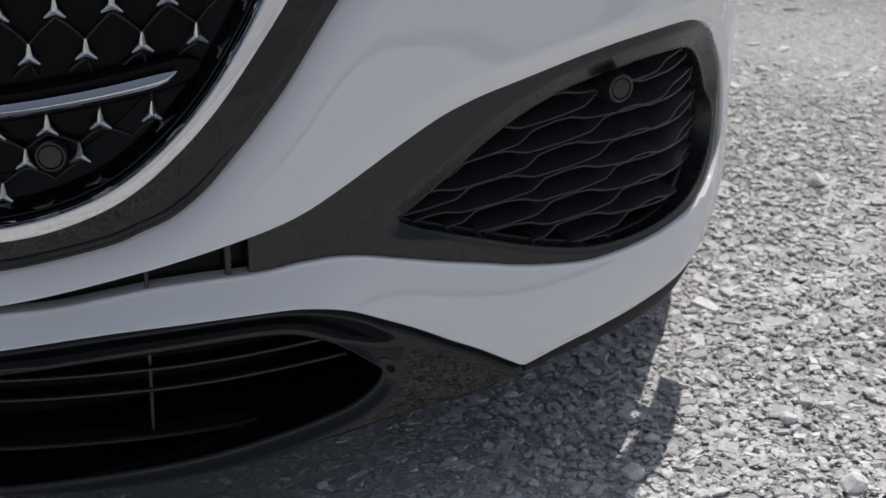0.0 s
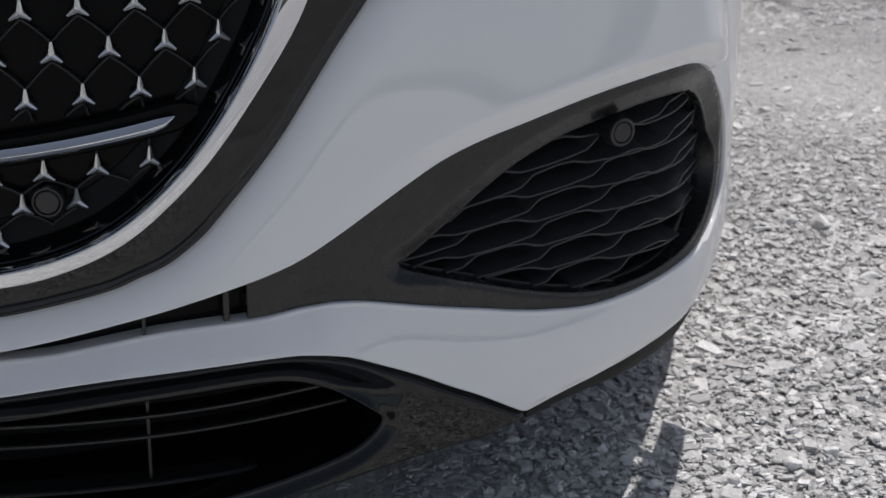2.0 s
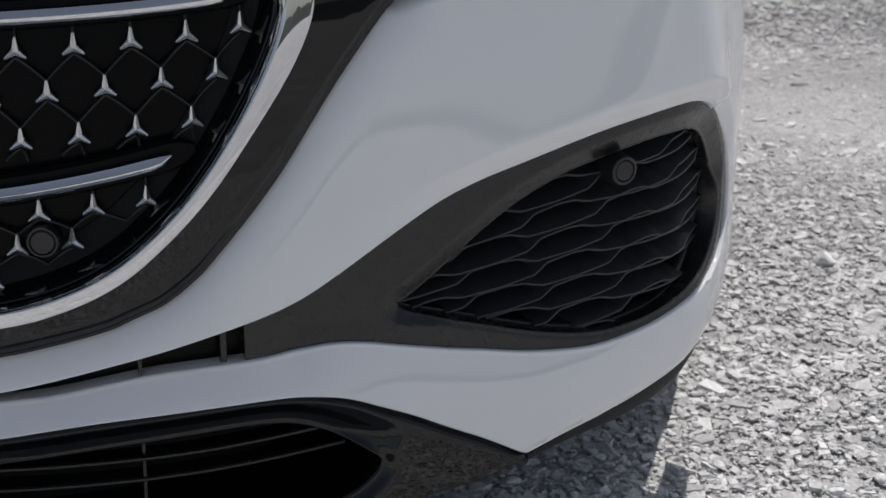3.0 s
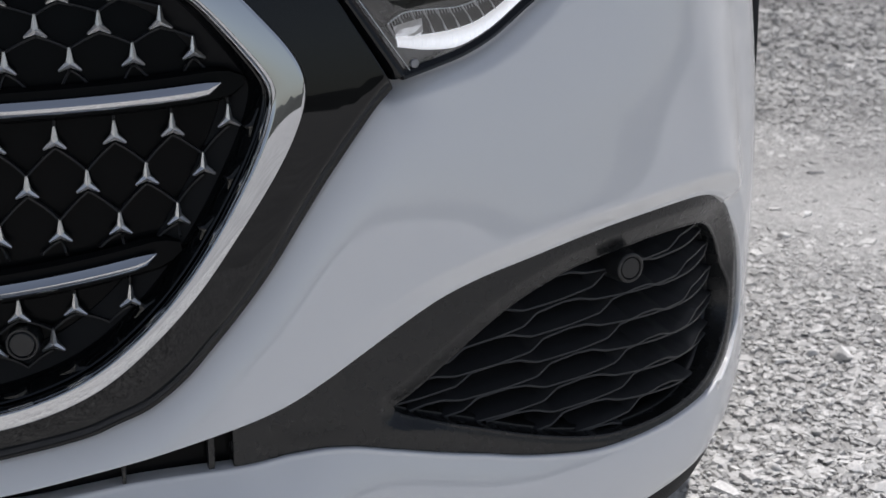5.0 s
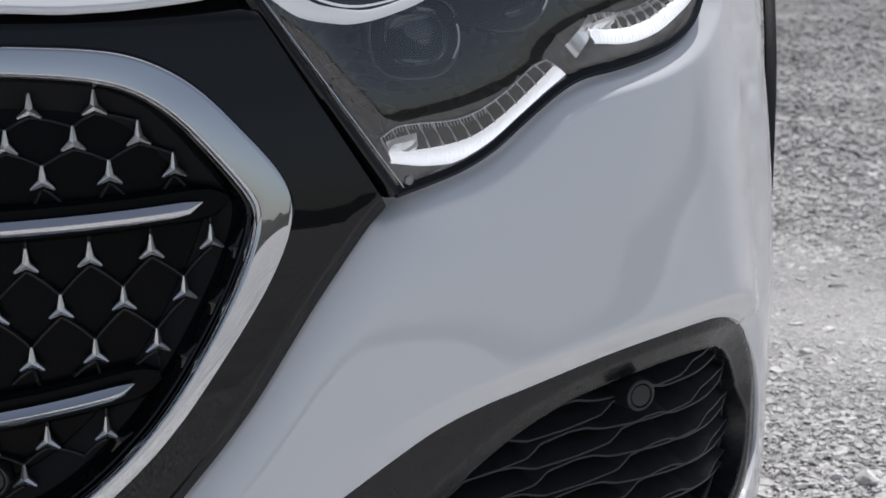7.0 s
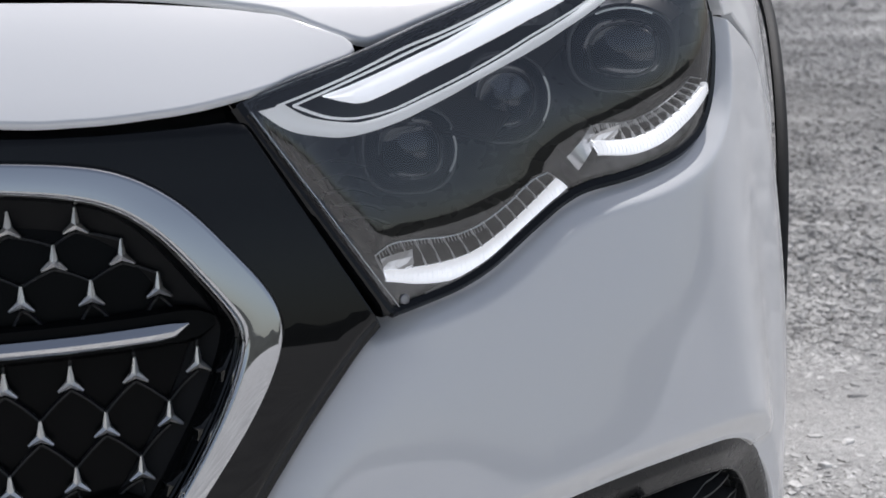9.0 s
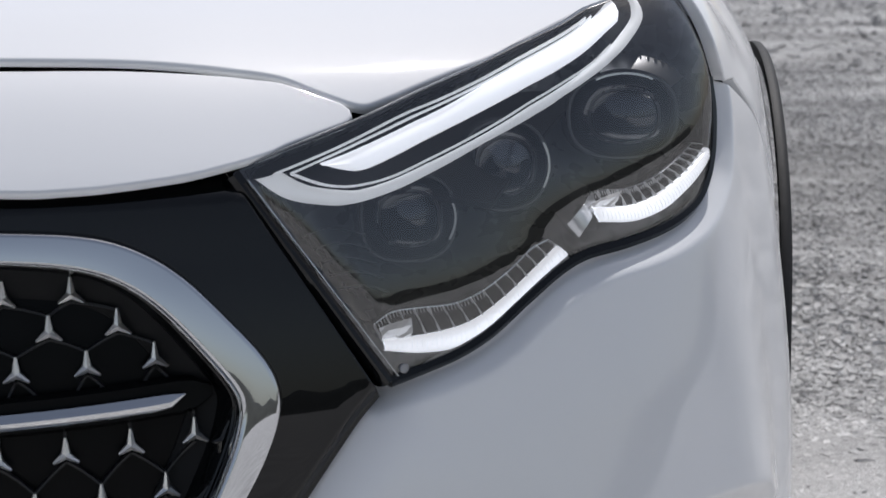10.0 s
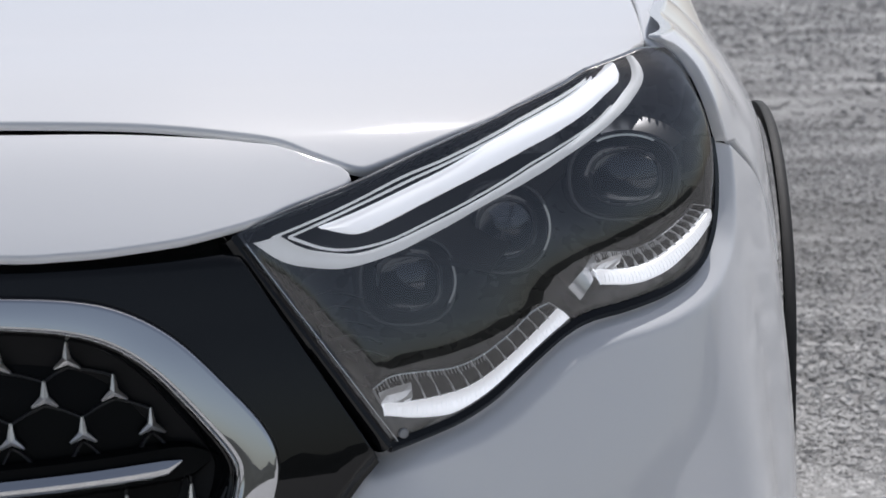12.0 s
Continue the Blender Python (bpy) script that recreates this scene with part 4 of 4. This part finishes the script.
def strip(low, high, off, mat, name, parent, label="", thick=.004, bulge=.002, n=90, side=1, back=0.0):
    a, b = resample(curve(flip(low, side), .003), n), resample(curve(flip(high, side), .003), n)
    v, f = band(body, a, b, [(0, off - thick), (0, off), (.12, off + bulge * .6), (.5, off + bulge), (.88, off + bulge * .6 - back), (1, off - back), (1, off - thick - back)], wrap=False)
    return build(name, v, f, mat, parent, label, sharp=40)


def make_lamp(side):
    s = lambda p: flip(p, side)
    outline = loop(s(LAMP_LOW), s(LAMP_TOP), s([LAMP_TOP[-1], LAMP_LOW[0]]))
    edge = closed(outline)
    foot, head = smooth_line(*zip(*LAMP_LOW[:12])), smooth_line(*zip(*LAMP_TOP[:0:-1]))

    def bulge(p):
        a = np.clip(np.abs(p[:, 0]), .57, .94)
        t = np.clip((p[:, 1] - foot(a)) / (head(a) - foot(a)), 0, 1)
        return .007 * np.sin(np.pi * t) ** 1.3 * soft(near(p, edge) / .03) - .003 * np.clip(1 - near(p, edge) / .02, 0, 1) ** 2

    v, f, n = sheet(body, outline, off=-.008, grid=.010, lip=.0015, deep=.004, lift=bulge)
    lamp = build("headlamp", v, f, GLASS, car, "clear headlamp with lit white light strips", n)
    lamp.visible_shadow = False
    # housing: dark shell with a wavy shelf
    tan = np.roll(outline, -1, 0) - np.roll(outline, 1, 0)
    out = np.stack([tan[:, 1], -tan[:, 0]], 1) / np.linalg.norm(tan, axis=1, keepdims=True)
    shelf = smooth_line([.45, .60, .70, .78, .88, 1.02], [.700, .712, .745, .772, .790, .830])

    def depth(p):
        under = 1 / (1 + np.exp((p[:, 1] - shelf(np.abs(p[:, 0])) ) / .006))
        t = np.clip(near(p, edge) / .03, 0, 1)
        return -(.082 - .057 * under) * t

    v, f, n = sheet(body, outline, off=-.012, grid=.010, lip=.001, deep=.004, lift=depth)
    build("housing", v, f, HOUSING, lamp, "dark inner lamp housing", n)
    # black surround of the glass
    low = curve(s(LAMP_LOW[:-3]), .006)
    for q in (curve(s([(.453, .823), (.568, .651)]), .006), low):
        t = np.gradient(q, axis=0)
        o = np.stack([t[:, 1], -t[:, 0]], 1) / np.linalg.norm(t, axis=1, keepdims=True)
        o = o if (o * (q - outline.mean(0))).sum() > 0 else -o
        v, f = band(body, q - o * .005, q + o * (.007 if len(q) > 45 else .010), [(0, -.018), (.1, -.0085), (.5, -.0068), (.85, -.010), (1.05, -.017), (1.2, -.034)], wrap=False)
        build("frame", v, f, BLACK, lamp, "glossy black lamp frame", sharp=40)
    q = curve(s([(.462, .8175), (.573, .6555)]), .006)
    v, f = pipe(body(q[:, 0], q[:, 1], -.004), [(-.0004, -.003), (.0004, -.003), (.0003, .0008), (-.0003, .0008)], np.array([outward(*k) for k in q]))
    build("glass_edge", v, f, CRYSTAL, lamp, "thin bright glass edge", sharp=40)
    strip(DRL_LOW, DRL_UP, -.014, LIGHT_EDGE, "light_guide", lamp, "pale daytime light band", side=side)
    strip(BAR_LOW, BAR_UP, -.016, LIGHT_BAR, "light_bar", lamp, "bright white daytime light bar", side=side, bulge=.005)
    # thin lines round the bar
    for line in (LOOP_LOW, LOOP_TOP, TOP_LINE):
        q = curve(s(line), .008)
        v, f = pipe(body(q[:, 0], q[:, 1], -.016), [(-.0010, -.003), (.0010, -.003), (.0008, .001), (-.0008, .001)], np.array([outward(*k) for k in q]))
        build("light_line", v, f, LIGHT_EDGE, lamp, sharp=40)
    # two crystal strips with upright ribs
    for low, mid, top in (LED1, LED2):
        bright = strip(low, mid, -.013, LIGHT_BAR, "signal_strip", lamp, "ribbed bright white lamp strip", side=side, bulge=.003)
        strip(mid, top, -.020, CRYSTAL_CLEAR, "crystal_band", lamp, "clear ribbed crystal over the strip", side=side, bulge=.001, back=.012)
        # fine ridges of the lit strip
        a, b = resample(curve(s(low)), 44), resample(curve(s(mid)), 44)
        fine = [pipe(np.array([body(a[i, 0] + (b[min(43, i + 1), 0] - a[i, 0]) * t, a[i, 1] + (b[min(43, i + 1), 1] - a[i, 1]) * t, -.0128 + .003 * math.sin(math.pi * t)) for t in np.linspace(.06, .94, 5)]), [(-.0004, -.001), (.0004, -.001), (.0, .0005)], np.repeat(outward(*a[i])[None], 5, 0)) for i in range(1, 43)]
        build("ridges", *joined(fine), LIGHT_EDGE, bright, sharp=30)
        n = 15
        a, b = resample(curve(s(mid)), n), resample(curve(s(top)), n)
        for i in range(n):
            path = np.array([body(a[i, 0] + (b[i, 0] - a[i, 0]) * t, a[i, 1] + (b[i, 1] - a[i, 1]) * t, -.014 - .012 * t) for t in np.linspace(0, 1, 4)])
            v, f = pipe(path, [(-.0003, -.003), (.0003, -.003), (.00025, .0008), (-.00025, .0008)], np.repeat(outward(*a[i])[None], 4, 0))
            build("crystal_rib", v, f, RIB, lamp, sharp=40)
        path = np.array([body(p[0], p[1], -.026) for p in resample(curve(s(top)), 40)])
        v, f = pipe(path, [(-.0005, -.002), (.0005, -.002), (.0005, .0006), (-.0005, .0006)], np.array([outward(*p) for p in resample(curve(s(top)), 40)]))
        build("crystal_edge", v, f, CRYSTAL, lamp, sharp=40)
        # broken facets at the inner end
        rng = np.random.default_rng(17)
        left = resample(curve(s([low[0], mid[0], top[0]])), 6)
        right = resample(curve(s([(low[0][0] + .012, low[0][1] + .005), (mid[0][0] + .026, mid[0][1] + .001), (top[0][0] + .030, top[0][1] + .005)])), 6)
        cells, faces = [], []
        for r in range(6):
            for c in range(5):
                p = left[r] + (right[r] - left[r]) * (c / 4 + (rng.uniform(-.08, .08) if 0 < c < 4 else 0))
                cells.append(body(p[0], p[1], -.0135 + rng.uniform(-.0030, .0015)))
        for r in range(5):
            for c in range(4):
                a = r * 5 + c
                faces += [(a, a + 1, a + 6), (a, a + 6, a + 5)]
        build("crystal_end", np.array(cells), faces if side > 0 else [t[::-1] for t in faces], CRYSTAL_END, lamp, "bright faceted crystal end", sharp=3)
        # fine teeth along the upper edge
        a, b = resample(curve(s(top)), 60)[:34], resample(curve(s([(u + .001, z - .0032) for u, z in top])), 60)[:34]
        teeth = [pipe(np.array([body(*(p + (q - p) * t), -.022) for t in (0, .5, 1)]), [(-.0002, -.001), (.0002, -.001), (0, .0005)], np.repeat(outward(*p)[None], 3, 0)) for p, q in zip(a, b)]
        build("teeth", *joined(teeth), RIB, lamp, sharp=30)
    # link between the strips
    strip([(.749, .7575), (.759, .7455)], [(.778, .782), (.7825, .770)], -.018, CRYSTAL, "link", lamp, "clear link between the strips", side=side, n=8)
    # projectors that look forwards: barrel, domed lens, bright arc
    for x, y, z, w, h, square in ((.553, .198, .772, .037, .034, .75), (.632, .246, .806, .036, .036, .9), (.735, .318, .835, .046, .035, .82)):
        at = upright((side * x, y, z), (side * .16, -.97, .12))
        n = 48
        t = np.linspace(0, 2 * np.pi, n, endpoint=False)
        cx, cz = np.sign(np.cos(t)) * np.abs(np.cos(t)) ** square, np.sign(np.sin(t)) * np.abs(np.sin(t)) ** square
        shell = lambda rows: (np.vstack([np.stack([cx * w * k, cz * h * k, np.full(n, d)], 1) for k, d in rows]), [(r * n + i, r * n + (i + 1) % n, (r + 1) * n + (i + 1) % n, (r + 1) * n + i) for r in range(len(rows) - 1) for i in range(n)])
        build("projector", *shell([(1.10, -.06), (1.10, -.004), (1.07, .0), (1.02, .0), (.99, -.003), (.96, -.012)]), TRIM, lamp, "dark round projector barrel", sharp=35, place=at)
        build("lens", *shell([(.97, -.012), (.9, -.006), (.75, .001), (.55, .006), (.3, .009), (.02, .010)]), LENS, lamp, "dark glass lens", sharp=0, place=at)
        build("lens_ring", *shell([(.72, -.0015), (.70, .0032), (.67, .0042), (.64, .0046), (.63, .0)]), HOUSING, lamp, sharp=35, place=at)
        # thin bright arc on the barrel
        k = np.linspace(-.55, .5, 14) if w < .04 else np.linspace(1.0, 2.1, 14)
        path = np.stack([w * 1.045 * np.cos(k) * side, h * 1.045 * np.sin(k), np.full(14, .0005)], 1)
        v, f = pipe(path, [(-.0010, -.002), (.0010, -.002), (.0009, .0010), (-.0009, .0010)], np.array([(0, 0, 1.0)] * 14))
        build("bright_arc", v, f, CRYSTAL, lamp, sharp=40, place=at)
        if w > .04:
            # satin hood over the outer projector, with a ribbed upper edge
            k = np.linspace(.62, 1.95, 24)
            rows = [np.stack([w * g * np.cos(k) * side, h * g * np.sin(k), np.full(24, d)], 1) for g, d in ((1.12, -.003), (1.16, -.001), (1.50, -.012), (1.54, -.016), (1.54, -.03))]
            faces = [(r * 24 + i, r * 24 + i + 1, (r + 1) * 24 + i + 1, (r + 1) * 24 + i) for r in range(4) for i in range(23)]
            build("hood", np.vstack(rows), faces, ALLOY, lamp, "satin silver hood over the projector", sharp=35, place=at)
            for a in np.linspace(.7, 1.9, 13):
                path = np.array([(w * g * math.cos(a) * side, h * g * math.sin(a), -.013) for g in (1.53, 1.58, 1.63)])
                build("hood_rib", *pipe(path, [(-.0009, -.004), (.0009, -.004), (.0009, .001), (-.0009, .001)], np.array([(0, 0, 1.0)] * 3)), TRIM, lamp, sharp=35, place=at)
        elif x > .6:
            # reflector facets seen in the middle projector
            for a0, a1, r0, r1 in ((.3, 1.2, .15, .6), (1.4, 2.4, .2, .62), (3.6, 4.6, .1, .5)):
                k = np.linspace(a0, a1, 8)
                rows = [np.stack([w * g * np.cos(k) * side, h * g * np.sin(k), np.full(8, .0115 - .012 * g * g)], 1) for g in (r0, (r0 + r1) / 2, r1)]
                faces = [(r * 8 + i, r * 8 + i + 1, (r + 1) * 8 + i + 1, (r + 1) * 8 + i) for r in range(2) for i in range(7)]
                build("reflector", np.vstack(rows), faces, FACET, lamp, sharp=20, place=at)
    # ridged grips in the inner corner
    for k in range(5):
        q = curve(s([(.515 + .006 * k, .765 - .011 * k), (.540 + .006 * k, .769 - .012 * k), (.566 + .004 * k, .762 - .012 * k)]), .004)
        v, f = pipe(body(q[:, 0], q[:, 1], -.035), [(-.001, -.01), (.001, -.01), (.0008, .001), (-.0008, .001)], np.array([outward(*p) for p in q]))
        build("ridge", v, f, SATIN, lamp, sharp=40)
    # screw
    v, f = turned([(.004, -.003), (.004, .0), (.0032, .0006), (.0028, 0), (.001, 0)], 16)
    build("screw", v, f, ALLOY, lamp, sharp=30, place=upright(body(side * .580, .660, -.0075), outward(side * .58, .657)))


CRYSTAL_END = material("crystal_end", (0.78, 0.79, 0.81), 0.08, 0.6, vary=0.25, scale=260, glow=0.10)
RIB = material("lit_rib", (0.62, 0.63, 0.65), 0.15, glow=0.06)
FACET = material("reflector_facet", (0.16, 0.165, 0.17), 0.18, 0.8, rough_vary=0.1, scale=160)
CRYSTAL_CLEAR = clear_cover("clear_crystal", .35, 1.3)
for side in (1, -1):
    make_lamp(side)


def make_rest():
    """Sides, cabin, rear and wheels, which close the car behind its nose."""
    y = [1.0, 1.1, 1.2, 1.6, 2.0, 2.6, 3.2, 3.8, 4.3, 4.7, 4.9]
    wide = smooth_line(y, [.895, .90, .905, .91, .912, .912, .910, .905, .89, .84, .74])
    roof = smooth_line(y, [.93, .945, .96, 1.02, 1.22, 1.43, 1.46, 1.44, 1.38, 1.20, .95])
    belt = smooth_line(y, [.84, .845, .85, .87, .90, .94, .99, .99, .98, .95, .88])
    st = np.linspace(1.0, 4.9, 60)
    prof = []
    for t in st:
        w, r, b = float(wide(t)), float(roof(t)), float(belt(t))
        prof.append([(-w * .9, t, .22), (-w, t, .35), (-w, t, .62), (-w * .985, t, b - .05), (-w * .95, t, b), (-w * (.93 if r < b + .1 else .80), t, b + (r - b) * .65), (-w * .62, t, r - .01), (-w * .3, t, r), (w * .3, t, r), (w * .62, t, r - .01), (w * (.93 if r < b + .1 else .80), t, b + (r - b) * .65), (w * .95, t, b), (w * .985, t, b - .05), (w, t, .62), (w, t, .35), (w * .9, t, .22)])
    v = np.array(prof).reshape(-1, 3)
    m = 16
    f = [(i * m + j, (i + 1) * m + j, (i + 1) * m + (j + 1) % m, i * m + (j + 1) % m) for i in range(59) for j in range(m)]
    arch = lambda q: min(math.hypot(q[1] - .995, q[2] - .36), math.hypot(q[1] - 3.96, q[2] - .36)) < .41 and abs(q[0]) > .5
    glassy, white = [], []
    for face in f:
        c = v[list(face)].mean(0)
        if arch(c):
            continue
        j = face[0] % m
        (glassy if 1.75 < c[1] < 4.5 and j in (4, 10) or (1.75 < c[1] < 2.35 and 5 <= j <= 9) else white).append(face)
    ends = [tuple(range(m))[::-1], tuple(range(59 * m, 60 * m))]
    build("body_shell", v, white + ends[1:], PAINT, car, "white painted body sides and roof", sharp=50)
    build("window", v, glassy, CABIN, car, "dark cabin glass", sharp=50)
    v, f = pipe(np.array([(0, .55, .2), (0, 4.7, .2)]), [(-.72, -.06), (.72, -.06), (.72, .12), (-.72, .12)], np.array([(0, 0, 1.0), (0, 0, 1.0)]))
    build("underbody", v, f, DARK, car, sharp=30)
    for x in (.80, -.80):
        for yy in (.995, 3.96):
            tyre = build("wheel", *turned([(.20, -.11), (.335, -.115), (.362, -.085), (.366, 0), (.362, .085), (.335, .115), (.23, .11)], 40), RUBBER, car, "black tyre on an alloy rim", sharp=40, place=upright((x, yy, .362), (1 if x > 0 else -1, 0, 0)))
            build("rim", *turned([(.23, .0), (.235, .10), (.22, .105), (.20, .06), (.08, .05), (.05, .08), (.03, .082)], 40), ALLOY, tyre, "grey alloy rim", sharp=30)


def make_liner():
    # flat tray under the nose, behind the lower intake
    us = np.linspace(-.98, .98, 81)
    back = -.178 + .14 * soft((np.abs(us) - .53) / .07)
    rows = []
    for z in (.172, .160):
        edge = body(us, np.full(81, z), back)
        rows += [edge, np.stack([edge[:, 0], np.full(81, .60), np.full(81, z)], 1)]
    faces = [(a * 81 + i, a * 81 + i + 1, b * 81 + i + 1, b * 81 + i) for a, b in ((0, 1), (3, 2), (2, 0), (1, 3)) for i in range(80)]
    build("undertray", np.vstack(rows), faces, DARK, car, sharp=30)
    # unseen plates, added to keep sun from leaking through the wheel arches
    for x0, x1, top in ((.3, .84, .36), (-.84, -.3, .36)):
        v, f = pipe(np.array([(x0, .545, .50), (x1, .545, .50)]), [(-.01, -.30), (.01, -.30), (.01, top), (-.01, top)], np.array([(0, 0, 1.0)] * 2))
        build("sun_block_plate", v, f, DARK, car, sharp=30)
    # rounded liners in the wheel arches
    a = np.linspace(radians(-24), radians(204), 40)
    for side in (1, -1):
        rows = [np.stack([np.full(40, side * x), .995 - r * np.cos(a), .36 + r * np.sin(a)], 1) for x, r in ((.45, .425), (.885, .425), (.876, .478), (.868, .478), (.868, .433), (.45, .433))]
        faces = [(p * 40 + i, p * 40 + i + 1, (p + 1) % 6 * 40 + i + 1, (p + 1) % 6 * 40 + i) for p in range(6) for i in range(39)]
        build("arch_liner", np.vstack(rows), faces, DARK, car, sharp=30)


make_liner()
make_rest()
